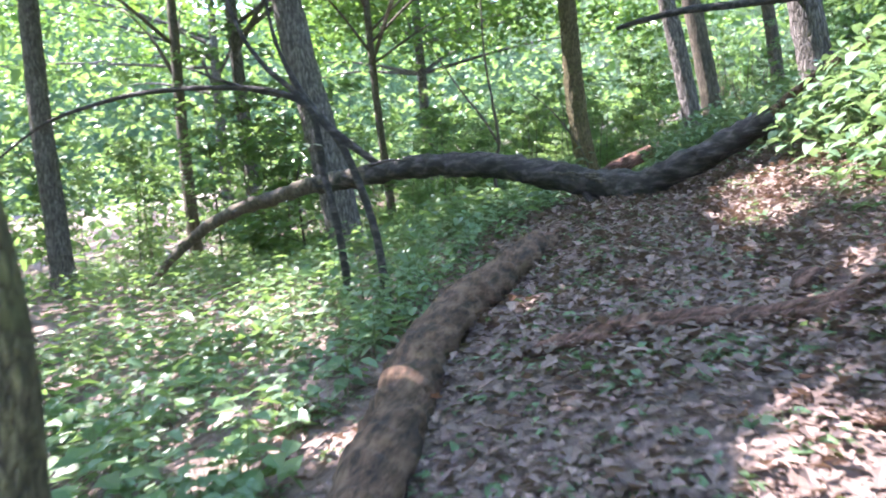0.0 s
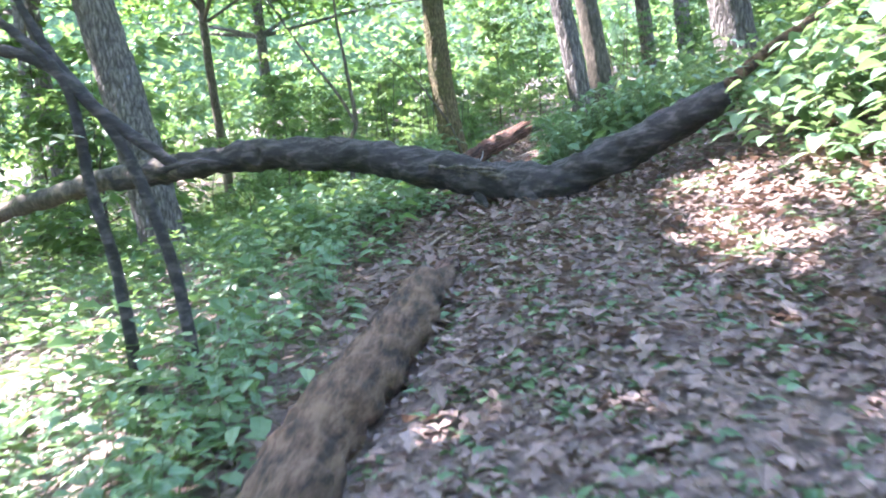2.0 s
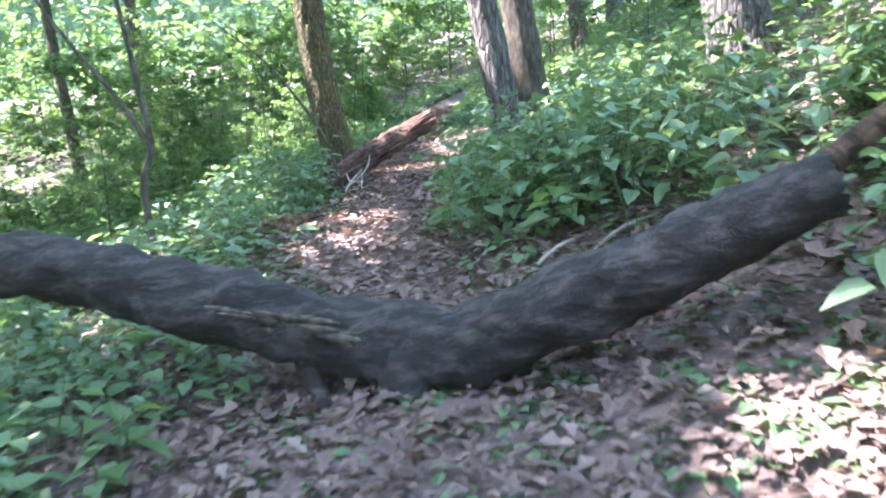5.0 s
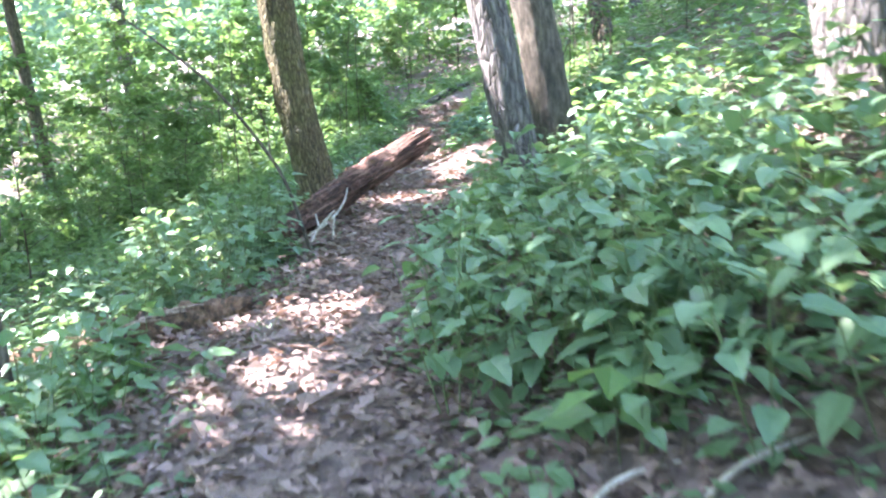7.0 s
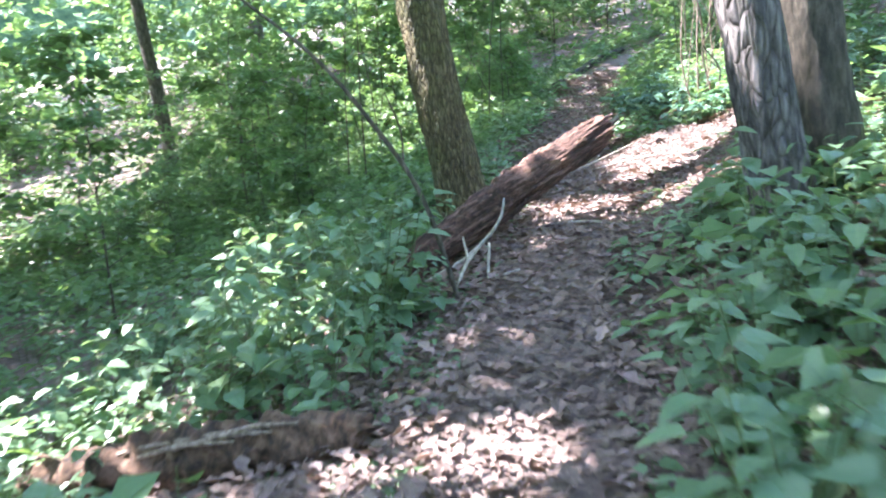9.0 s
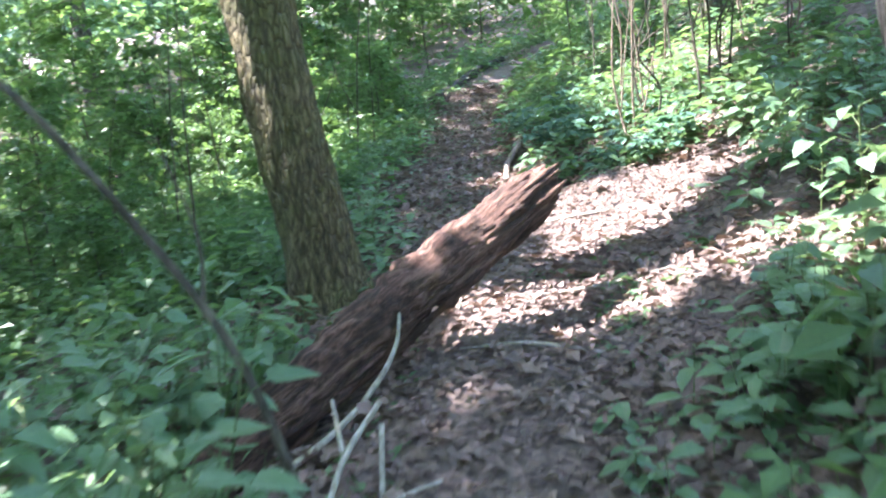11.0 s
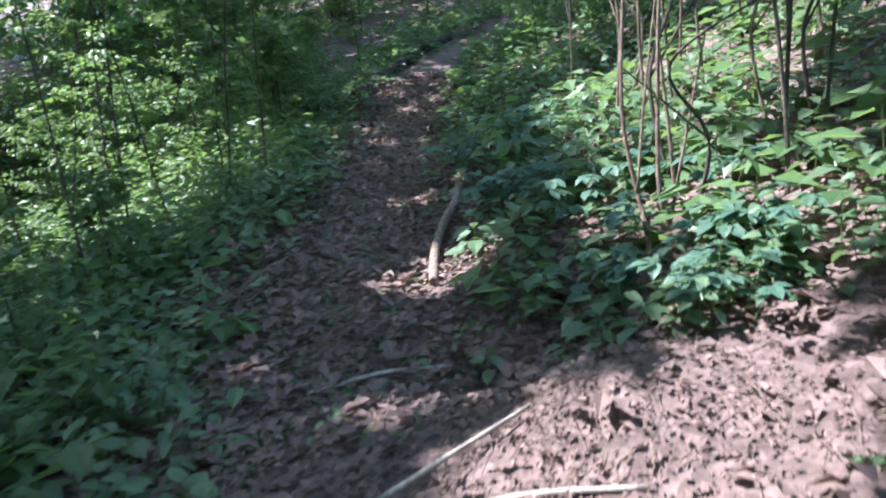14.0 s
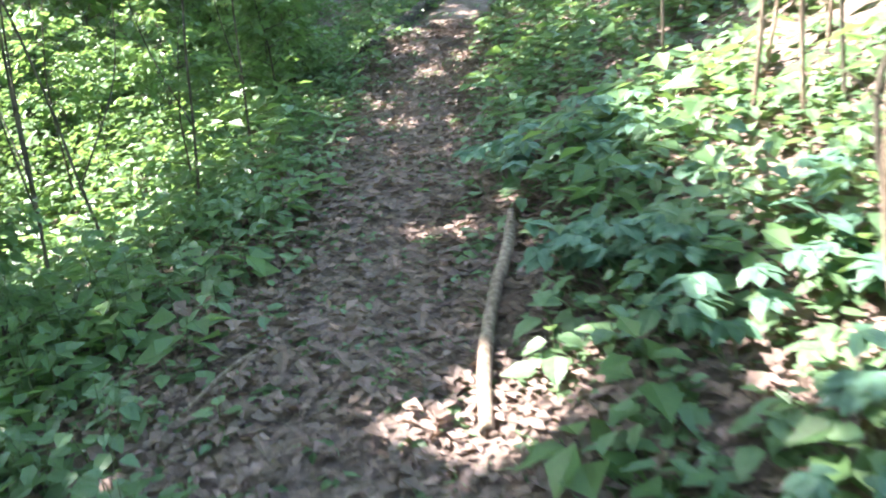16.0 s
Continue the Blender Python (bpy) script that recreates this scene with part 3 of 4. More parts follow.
def build_stump_log():
    pts = [(-2.7, 5.75, 0.04, 0.08), (-2.3, 5.62, 0.07, 0.10), (-1.9, 5.5, 0.08, 0.105), (-1.6, 5.43, 0.08, 0.10), (-1.35, 5.38, 0.07, 0.09), (-1.1, 5.32, 0.04, 0.06)]
    me = limbs_mesh("trunk", [[(x, y, on_land(x, y, d), r) for x, y, d, r in pts]], bark_brown, step=0.025, sides=26, rough=0.5, freq=13, ragged=0.12)
    sl = [[(x0, y0, on_land(x0, y0, 0.15), 0.006), (x0 - 0.2, y0 + 0.04, on_land(x0 - 0.2, y0, 0.175), 0.011), (x0 - 0.42, y0 + 0.09, on_land(x0 - 0.42, y0, 0.16), 0.006)] for x0, y0 in ((-1.5, 5.37), (-1.65, 5.4), (-1.45, 5.32), (-1.6, 5.34), (-1.35, 5.33), (-1.75, 5.42))]
    top = limbs_mesh("split_wood", sl, bark_tan, step=0.03, sides=8, rough=0.4, freq=20)
    thing("short_log", (-1.9, 5.6, on_land(-1.9, 5.6)), [("trunk", me), ("split_wood", top)], "short dark weathered log with split grey top in herbs", "log", "logs beside the path")


build_dark_log()
build_near_log()
build_bark_strips()
build_red_log()
build_stump_log()


# ---- dead saplings, sticks, stems ----
def build_sticks():
    arch = [(-2.03, -0.65, 1.12, 0.028), (-2.35, -0.65, 1.39, 0.032), (-2.59, -0.65, 1.64, 0.03), (-2.89, -0.65, 1.76, 0.026), (-3.34, -0.63, 1.83, 0.022), (-3.95, -0.6, 1.86, 0.02), (-4.45, -0.55, 1.82, 0.018), (-4.97, -0.5, 1.72, 0.014), (-5.6, -0.4, 1.45, 0.01)]
    st1 = [(-2.33, -0.62, on_land(-2.33, -0.6, -0.05), 0.034), (-2.37, -0.64, 0.62, 0.03), (-2.44, -0.66, 1.03, 0.028), (-2.5, -0.66, 1.53, 0.026), (-2.72, -0.65, 1.8, 0.022), (-2.83, -0.65, 1.9, 0.02), (-3.03, -0.65, 2.2, 0.017), (-3.14, -0.65, 2.6, 0.014), (-3.2, -0.6, 3.4, 0.008)]
    st2 = [(-2.0, -0.72, on_land(-2.0, -0.72, -0.05), 0.034), (-2.07, -0.7, 0.64, 0.03), (-2.24, -0.67, 1.18, 0.03), (-2.4, -0.64, 1.45, 0.028), (-2.56, -0.62, 1.66, 0.026), (-2.73, -0.62, 2.01, 0.018), (-2.82, -0.6, 2.4, 0.014), (-2.9, -0.5, 3.3, 0.007)]
    side = [(-2.75, -0.64, 1.7, 0.02), (-3.11, -0.65, 1.82, 0.015), (-3.51, -0.65, 2.0, 0.008)]
    twig = [(-2.1, -0.67, 1.1, 0.014), (-1.9, -0.7, 1.13, 0.01), (-1.75, -0.7, 1.1, 0.005)]
    thing("dead_sapling", (-2.2, -0.65, on_land(-2.2, -0.65)), [("stem", limbs_mesh("stem", [st1, st2], bark_dark, step=0.05, sides=10, rough=0.15, freq=12)),
          ("branch", limbs_mesh("branch", [arch, side, twig], bark_dark, step=0.05, sides=10, rough=0.15, freq=12))], "dark dead sapling bent over, two bare stems", "sapling")
    # living thin saplings
    def slim(name, limbs, mat, label, sides=8):
        x, y, z = limbs[0][0][:3]
        limbs = [[(a, b, c, r * (0.7 if name == "thin_sapling" else 1)) for a, b, c, r in l] for l in limbs]
        solid(name, limbs_mesh(name, limbs, mat, step=0.06, sides=sides, rough=0.08, freq=14), label, "sapling", "thin stems among the herbs")
    slim("forked_sapling", [[(-2.1, 4.6, on_land(-2.1, 4.6, -0.05), 0.03), (-2.1, 4.6, 1.37, 0.026), (-2.02, 4.6, 1.62, 0.024), (-2.07, 4.6, 2.2, 0.018), (-2.13, 4.6, 2.9, 0.014), (-2.1, 4.6, 4.2, 0.006)],
                            [(-2.02, 4.6, 1.6, 0.02), (-2.2, 4.6, 1.95, 0.016), (-2.5, 4.6, 2.4, 0.013), (-2.85, 4.6, 3.0, 0.008)]], bark_thin, "thin dark sapling that forks low behind the log")
    slim("leaning_sapling", [[(-1.66, -5.05, on_land(-1.66, -5.05, -0.05), 0.07), (-1.66, -5.0, 0.1, 0.066), (-1.68, -5.0, 0.6, 0.058), (-1.82, -5.0, 1.3, 0.05), (-2.2, -5, 3.5, 0.02)]], bark_oak, "smooth greenish young trunk close to the path", 18)
    slim("thin_sapling", [[(0.76, 11.2, on_land(0.76, 11.2, -0.05), 0.016), (0.83, 11.5, 1.55, 0.015), (0.77, 11.55, 2.0, 0.012), (0.82, 11.6, 2.6, 0.008)], [(0.8, 11.5, 1.7, 0.009), (0.85, 11.5, 2.1, 0.007), (0.95, 11.5, 2.7, 0.004)]], bark_tan, "thin brown sapling stems beside the path")
    slim("thin_sapling", [[(0.98, 11.6, on_land(0.98, 11.6, -0.05), 0.018), (0.92, 11.6, 1.67, 0.015), (0.93, 11.6, 2.11, 0.012), (0.96, 11.6, 2.6, 0.009)], [(0.95, 11.6, 1.5, 0.011), (1.04, 11.6, 1.91, 0.009), (1.13, 11.6, 2.3, 0.006)]], bark_tan, "thin brown sapling stems beside the path")
    slim("thin_sapling", [[(1.08, 11.9, on_land(1.08, 11.9, -0.05), 0.014), (1.06, 11.9, 1.9, 0.012), (1.0, 11.9, 2.6, 0.008)]], bark_tan, "thin brown sapling stems beside the path")
    slim("thin_sapling", [[(1.36, 11.4, on_land(1.36, 11.4, -0.05), 0.018), (1.36, 11.4, 1.9, 0.015), (1.3, 11.4, 2.6, 0.01)]], bark_thin, "thin brown sapling stems beside the path")
    for k, (x, y, lean) in enumerate(((-2.39, 15.0, 0.12), (-1.74, 14.4, -0.25), (-1.5, 15.2, 0.2), (-2.0, 14.1, 0.1), (-2.9, 14.6, -0.1), (-1.35, 16.4, 0.1), (-3.2, 13.6, 0.15), (-1.9, 13.0, -0.08), (-2.6, 12.0, 0.1), (1.5, 13.2, -0.1), (1.9, 12.6, 0.1), (1.2, 14.6, 0.05), (2.2, 13.9, -0.1), (1.7, 11.8, 0.15))):
        z = on_land(x, y)
        slim("thin_sapling", [[(x, y, z - 0.05, 0.014), (x + lean * 0.4, y, z + 0.6, 0.012), (x + lean * 0.8, y, z + 1.3, 0.01), (x + lean * 2, y, z + 2.6, 0.004)],
                              [(x + lean * 0.4, y, z + 0.6, 0.008), (x - lean * 0.6, y + 0.1, z + 1.1, 0.006), (x - lean, y + 0.1, z + 1.6, 0.003)]], bark_thin, "thin dark woodland sapling with few twigs")
    slim("bare_leaning_stem", [[(-0.98, 7.0, on_land(-0.98, 7.0, -0.04), 0.014), (-1.12, 7.0, 1.5, 0.013), (-1.35, 7.0, 1.93, 0.012), (-1.62, 7.0, 2.3, 0.01), (-2.1, 7.0, 2.75, 0.006)],
                               [(-1.2, 7.0, 1.65, 0.007), (-1.2, 7.05, 1.85, 0.005), (-1.27, 7.1, 2.05, 0.003)]], bark_thin, "bare grey stem leaning out over the herbs")
    for k in range(15):
        x, y = 1.05 + 1.6 * ((k * k * 0.371) % 1), 11.6 + 2.6 * ((k * k * 0.237) % 1)
        z, a, h = on_land(x, y), k * 2.4, 0.9 + 1.2 * ((k * 0.27) % 1)
        c, d = math.cos(a) * 0.16, math.sin(a) * 0.16
        slim("thin_sapling", [[(x, y, z - 0.05, 0.015), (x + c * 0.5, y + d * 0.5, z + h * 0.35, 0.013), (x - c * 0.4, y + d, z + h * 0.7, 0.010), (x + c * 2.6, y + d * 2.6, z + h, 0.004)],
                              [(x + c * 0.5, y + d * 0.5, z + h * 0.35, 0.009), (x - c, y - d * 0.3, z + h * 0.6, 0.006), (x - c * 2.2, y - d, z + h * 0.8, 0.003)]], bark_tan if k % 3 else bark_thin, "thin brown bare stems in a thicket", 6)
    # sticks on the ground
    def stick(limbs, mat, label, lift=0.02):
        limbs = [[(x, y, on_land(x, y, d), r) for x, y, d, r in l] for l in limbs]
        solid("fallen_stick", limbs_mesh("stick", limbs, mat, step=0.04, sides=8, rough=0.15, freq=18), label, "stick", "sticks on the ground")
    stick([[(0.27, 13.85, 0.05, 0.022), (0.2, 13.45, 0.07, 0.026), (0.1, 13.06, 0.07, 0.026), (0.02, 12.65, 0.06, 0.026), (-0.02, 12.25, 0.04, 0.024)]], bark_tan, "pale weathered stick lying along the path edge")
    stick([[(-1.02, 7.15, 0.05, 0.008), (-0.97, 7.4, 0.12, 0.011), (-0.86, 7.58, 0.2, 0.009)], [(-0.97, 7.4, 0.12, 0.009), (-1.03, 7.72, 0.2, 0.007)], [(-0.86, 7.2, -0.03, 0.009), (-0.85, 7.45, 0.18, 0.008)], [(-0.87, 7.25, 0.02, 0.008), (-0.68, 7.3, 0.05, 0.006)]], wood_pale, "bleached forked twig standing in the litter")
    stick([[(-0.55, 19.2, 0.05, 0.07), (-0.1, 20.2, 0.06, 0.075), (0.3, 21.1, 0.06, 0.07), (0.9, 22.2, 0.04, 0.05)]], bark_dark, "dark log lying along the upper path")
    for x, y, a, l in ((0.7, 10.9, 2.6, 0.5), (1.1, 10.8, 2.7, 0.7), (0.35, 2.6, 0.1, 0.16), (0.6, 2.45, 0.3, 0.2), (-0.3, 11.3, 0.2, 0.3), (-0.75, 3.0, 2.0, 0.4), (-0.9, 12.9, 1.0, 0.4), (-0.3, 8.3, 2.8, 0.3), (0.1, 8.95, 2.9, 0.35), (-0.95, 0.9, 1.1, 0.5), (-0.15, 10.3, 0.4, 0.35), (0.1, 10.1, 2.9, 0.3)):
        c, s = math.cos(a) * l, math.sin(a) * l
        stick([[(x - c, y - s, 0.015, 0.006), (x, y + 0.03, 0.04, 0.009), (x + c, y + s, 0.02, 0.004)]], bark_tan if l > 0.35 else wood_pale, "thin dry brown stick on leaf litter")
    # dead limb that hangs above the path
    limb = limbs_mesh("limb", [[(-0.35, 3.0, 2.6, 0.02), (-0.22, 3.0, 2.63, 0.03), (0.33, 3.1, 2.72, 0.04), (0.85, 3.4, 2.78, 0.045), (1.4, 4.0, 2.9, 0.05), (1.86, 4.5, 3.0, 0.05)]], bark_dark, step=0.06, sides=10, rough=0.15, freq=10)
    solid("dead_limb", limb, "dark dead limb hanging from the tree on the slope", "branch")


build_sticks()


# ---- undergrowth ----
def stems_mesh(name, foot, tip, r, mat):
    """Many thin three-sided stems in one mesh."""
    n = len(foot)
    a = np.array([(math.cos(t), math.sin(t), 0) for t in (0, 2.1, 4.2)])
    v = np.concatenate([foot[:, None] + a[None] * r[:, None, None], tip[:, None] + a[None] * r[:, None, None] * 0.5], 1)
    f = np.array([(0, 1, 4, 3), (1, 2, 5, 4), (2, 0, 3, 5)])
    faces = (f[None] + (np.arange(n) * 6)[:, None, None]).reshape(-1)
    return mesh_from(name, v.reshape(-1, 3), faces, np.full(n * 3, 4), [mat])


# strips kept clear of herbs: along logs
BARE = [(-1.0, 5.1, -2.0, 5.3, 0.3), (-0.05, 12.1, 0.25, 13.6, 0.17), (-0.1, 10.2, 0.85, 10.2, 0.4), (-1.05, -4.6, -1.24, -2.1, 0.3), (-1.24, -2.1, -0.86, 0.1, 0.28), (-1.05, 4.9, -1.9, 5.45, 0.3), (-1.2, 4.5, -1.9, 5.2, 0.18), (-0.1, 8.95, -1.3, 7.8, 0.25), (-0.9, 7.2, -0.7, 8.0, 0.35), (-0.5, 1.4, 1.0, 1.0, 0.35)]


def cover(x, y):
    """How thickly herbs stand, 0 to 1."""
    d = x - trail(y)
    left0 = np.interp(y, [-9, 0.5, 1.6, 3, 9, 10.5, 13, 17, 19, 21], [1.6, 1.05, 0.7, 0.4, 0.42, 0.42, 0.3, 0.28, 0.2, 0.1])
    right0 = np.interp(y, [-9, -4, 0, 1.6, 2.5, 3.1, 7.5, 8.4, 10.3, 11, 13, 17, 19, 21], [0.6, 0.8, 0.95, 1.1, 0.8, 0.24, 0.24, 1.1, 1.1, 0.4, 0.35, 0.3, 0.2, 0.1])
    a = np.clip((-d - left0) / 0.5, 0, 1) + np.clip((d - right0) / 0.5, 0, 1)
    patch = 0.5 + 0.5 * np.sin(1.9 * x + 0.7 * y + 1) * np.sin(1.3 * y - 1.1 * x)
    a = a * (0.45 + 0.55 * patch)
    for x0, y0, x1, y1, w in BARE:
        t = np.clip(((x - x0) * (x1 - x0) + (y - y0) * (y1 - y0)) / ((x1 - x0) ** 2 + (y1 - y0) ** 2), 0, 1)
        a = np.where(np.hypot(x - x0 - t * (x1 - x0), y - y0 - t * (y1 - y0)) < w, 0, a)
    return a


def herbs(name, count, xr, yr, shape, mat, tall, size, per, label, keep=1.0, floor=0.0, band=(0, 99), middle=0.12):
    x, y = rng.uniform(*xr, count), rng.uniform(*yr, count)
    ok = (abs(x - trail(y)) >= band[0]) & (abs(x - trail(y)) < band[1])
    x, y = x[ok], y[ok]
    count = len(x)
    c = cover(x, y)
    ok = rng.random(count) < np.maximum(c * keep, floor * (((x - 0.35) / 0.7) ** 2 + ((y - 10.2) / 0.55) ** 2 > 1) * (abs(x - trail(y)) > middle + 0.2 * (y < 9) * (middle > 0)))
    x, y, c = x[ok], y[ok], c[ok]
    n = len(x)
    z = land(x, y)
    h = rng.uniform(*tall, n) * (0.3 + 0.7 * np.clip(c, 0, 1)) * np.interp(y, [9, 11], [1, 0.75])
    foot = np.stack([x, y, z], 1)
    tip = foot + np.stack([rng.normal(0, 0.12, n) * h, rng.normal(0, 0.12, n) * h, h], 1)
    new_stems = stems_mesh(name + "_stem", foot - (0, 0, 0.03), tip, np.full(n, 0.003), stem_green)
    k = np.repeat(np.arange(n), per)
    lev = np.tile(np.linspace(0.35, 1.0, per), n) + rng.normal(0, 0.05, n * per)
    yaw = rng.uniform(0, 6.28, n)[k] + np.tile(np.arange(per) * 2.4, n)
    s = rng.uniform(*size, n * per) * (1.15 - 0.4 * np.clip(lev, 0, 1))
    p = foot[k] + (tip - foot)[k] * lev[:, None]
    p += np.stack([np.cos(yaw), np.sin(yaw), np.zeros(n * per)], 1) * (s * 0.25)[:, None]
    m = n * per
    tone = np.clip(rng.normal(0.45, 0.2, n)[k] + rng.normal(0, 0.15, m), 0, 1)
    leaves = leaf_cloud(name + "_leaf", shape, p, yaw, rng.normal(-0.05, 0.22, m), rng.normal(0, 0.22, m), s, tone, mat)
    root = thing(name, (0, 0, 0), [("leaf", leaves), ("stem_mass", new_stems)], label, "undergrowth", kind="stuff")
    return root


herbs("herb_layer", 7600, (-2.8, 2.4), (-5.5, 16), ROUND, herb_green, (0.13, 0.40), (0.06, 0.13), 6, "dense knee-high green woodland herbs beside the path", band=(0, 2.3))
herbs("outer_herbs", 10500, (-6, 5), (-8.5, 24), KITE, herb_green, (0.15, 0.42), (0.065, 0.135), 6, "dense knee-high green woodland herbs covering the slope", band=(2.2, 99))
herbs("upper_herbs", 5200, (-2.8, 4), (15.5, 27), KITE, herb_green, (0.12, 0.35), (0.06, 0.13), 6, "green herbs crowding the upper path", band=(0, 2.5))
herbs("low_herbs", 11000, (-3.5, 2.6), (-8, 22), KITE, herb_green, (0.03, 0.11), (0.035, 0.08), 5, "small green seedlings scattered over the leaf litter", 0.9, 0.36)
herbs("path_seedlings", 1500, (-0.8, 1.7), (-5.5, 2.2), ROUND, herb_green, (0.04, 0.12), (0.045, 0.1), 4, "pale green seedlings growing through the litter of the path", 0.4, 0.5, middle=0)
herbs("bank_seedlings", 1100, (-1.2, 1.6), (2.0, 9.0), ROUND, herb_green, (0.05, 0.15), (0.05, 0.11), 4, "green seedlings on the litter of the bank", 0.5, 0.6, middle=0.15)
herbs("upper_seedlings", 1300, (-1.4, 0.9), (10.8, 19), ROUND, herb_green, (0.04, 0.12), (0.04, 0.085), 4, "green seedlings among litter of the upper path", 0.4, 0.55, middle=0)
herbs("thicket_herbs", 7000, (-9, -1.4), (10, 26), KITE, shrub_green, (0.2, 0.75), (0.08, 0.16), 8, "tall green herbs crowding below the upper path", 1.0, 0.5)
herbs("far_herbs", 9500, (-20, 14), (-10, 40), TINY, shrub_green, (0.25, 0.6), (0.12, 0.22), 8, "green herbs and brambles deeper in the wood")


def broadleaf(seed, tall, big, per, shape=HEART, mat=None):
    """One plant with large leaves on a few stems, its foot at the origin."""
    r = np.random.default_rng(seed)
    pos, yaw, pit, size, foot, tip = [], [], [], [], [], []
    for s in range(r.integers(2, 5)):
        a = r.uniform(0, 6.28)
        top = np.array([math.cos(a) * tall * 0.35, math.sin(a) * tall * 0.35, tall * r.uniform(0.75, 1.1)])
        f0 = np.array([math.cos(a) * 0.03, math.sin(a) * 0.03, -0.03])
        foot.append(f0)
        tip.append(top)
        for i in range(per):
            t = 0.3 + 0.7 * i / (per - 1)
            b = a + i * 2.6 + r.normal(0, 0.3)
            q = f0 + (top - f0) * t
            e = q + np.array([math.cos(b), math.sin(b), 0.35]) * big * 0.55
            foot.append(q)
            tip.append(e)
            pos.append(e)
            yaw.append(b)
            pit.append(r.normal(-0.15, 0.22))
            size.append(big * r.uniform(0.65, 1.2) * (1.1 - 0.25 * t))
    n = len(pos)
    leaves = leaf_cloud("leaf", shape, np.array(pos), np.array(yaw), np.array(pit), r.normal(0, 0.25, n), np.array(size), np.clip(r.normal(0.45, 0.22, n), 0, 1), mat or broad_green)
    st = stems_mesh("stem", np.array(foot), np.array(tip), np.full(len(foot), 0.0035), stem_green)
    root = new("broadleaf_plant")
    for nm, me in (("foliage", leaves), ("stem", st)):
        o = tagged(new(nm, me), kind="stuff")
        o.parent = root
    return tagged(root, "broad-leaved green plant with heart-shaped leaves", "plant", "broad-leaved plants on the banks")


def scatter(kinds, places):
    """First use of a kind stands at its own place; later ones are copies."""
    used = set()
    for i, (x, y, s) in enumerate(places):
        k = kinds[i % len(kinds)]
        m = pose(x, y, on_land(x, y), rz=rng.uniform(0, 360))
        if i % len(kinds) not in used:
            used.add(i % len(kinds))
            k.matrix_basis = m
            o = k
        else:
            o = copy_thing(k, m)
        o.scale = (s, s, s)


def bank(n, xr, yr, lo, hi):
    out = []
    while len(out) < n:
        x, y = rng.uniform(*xr), rng.uniform(*yr)
        if cover(np.array([x]), np.array([y]))[0] > 0.3:
            out.append((x, y, rng.uniform(lo, hi)))
    return out


plants = [broadleaf(s, 0.5, 0.1, 7) for s in (11, 12, 13, 14, 15)]
right_bank = bank(66, (-0.1, 1.7), (2.4, 6.4), 0.7, 1.2) + bank(10, (0.1, 0.9), (2.9, 3.9), 0.8, 1.1)
left_bank = bank(54, (-3.2, -0.9), (3.0, 8.5), 0.6, 1.0) + bank(32, (-2.4, -1.2), (5.8, 8.4), 0.9, 1.35)
lower = bank(44, (-3.5, -1.2), (-5.5, 1.2), 0.5, 0.9) + bank(38, (1.1, 3.0), (-2.5, 1.8), 0.9, 1.5)
upper = bank(18, (0.6, 2.0), (9.0, 13.5), 0.4, 0.75) + bank(32, (-2.4, -0.8), (10.0, 15.0), 0.45, 0.8)
scatter(plants, right_bank + left_bank + lower + upper)


def single_leaf(seed):
    r = np.random.default_rng(seed)
    return leaf_cloud("leaf", HEART, np.zeros((1, 3)), np.zeros(1), np.zeros(1), np.zeros(1), np.ones(1), r.uniform(0.3, 0.7, 1), broad_green)


LEAVES = [single_leaf(k) for k in (1, 2, 3, 4)]


def tall_plant(x, y, tall, big):
    """Near plant, every leaf a part of its own on a stalk."""
    z = on_land(x, y)
    root = new("tall_broadleaf_plant")
    root.location = (x, y, z)
    a0 = rng.uniform(0, 6.28)
    foot, tip = [np.array([0, 0, -0.04])], [np.array([rng.normal(0, 0.06), rng.normal(0, 0.06), tall])]
    for i in range(13):
        t = 0.3 + 0.7 * i / 12
        b = a0 + i * 2.4
        q = foot[0] + (tip[0] - foot[0]) * t
        e = q + np.array([math.cos(b), math.sin(b), 0.45]) * big * rng.uniform(0.5, 0.9)
        foot.append(q)
        tip.append(e)
        o = new("leaf", LEAVES[i % 4])
        o.parent = root
        sz = big * rng.uniform(0.75, 1.15) * (1.15 - 0.35 * t)
        o.matrix_basis = pose(*e, rng.normal(0, 12), rng.normal(12, 10), math.degrees(b)) @ Matrix.Scale(sz, 4)
    st = tagged(new("stalk", stems_mesh("stalk", np.array(foot), np.array(tip), np.full(len(foot), 0.004), stem_green)), kind="stuff")
    st.parent = root
    tagged(root, "tall plant with large heart-shaped green leaves on stalks", "plant", "tall plants beside the path")


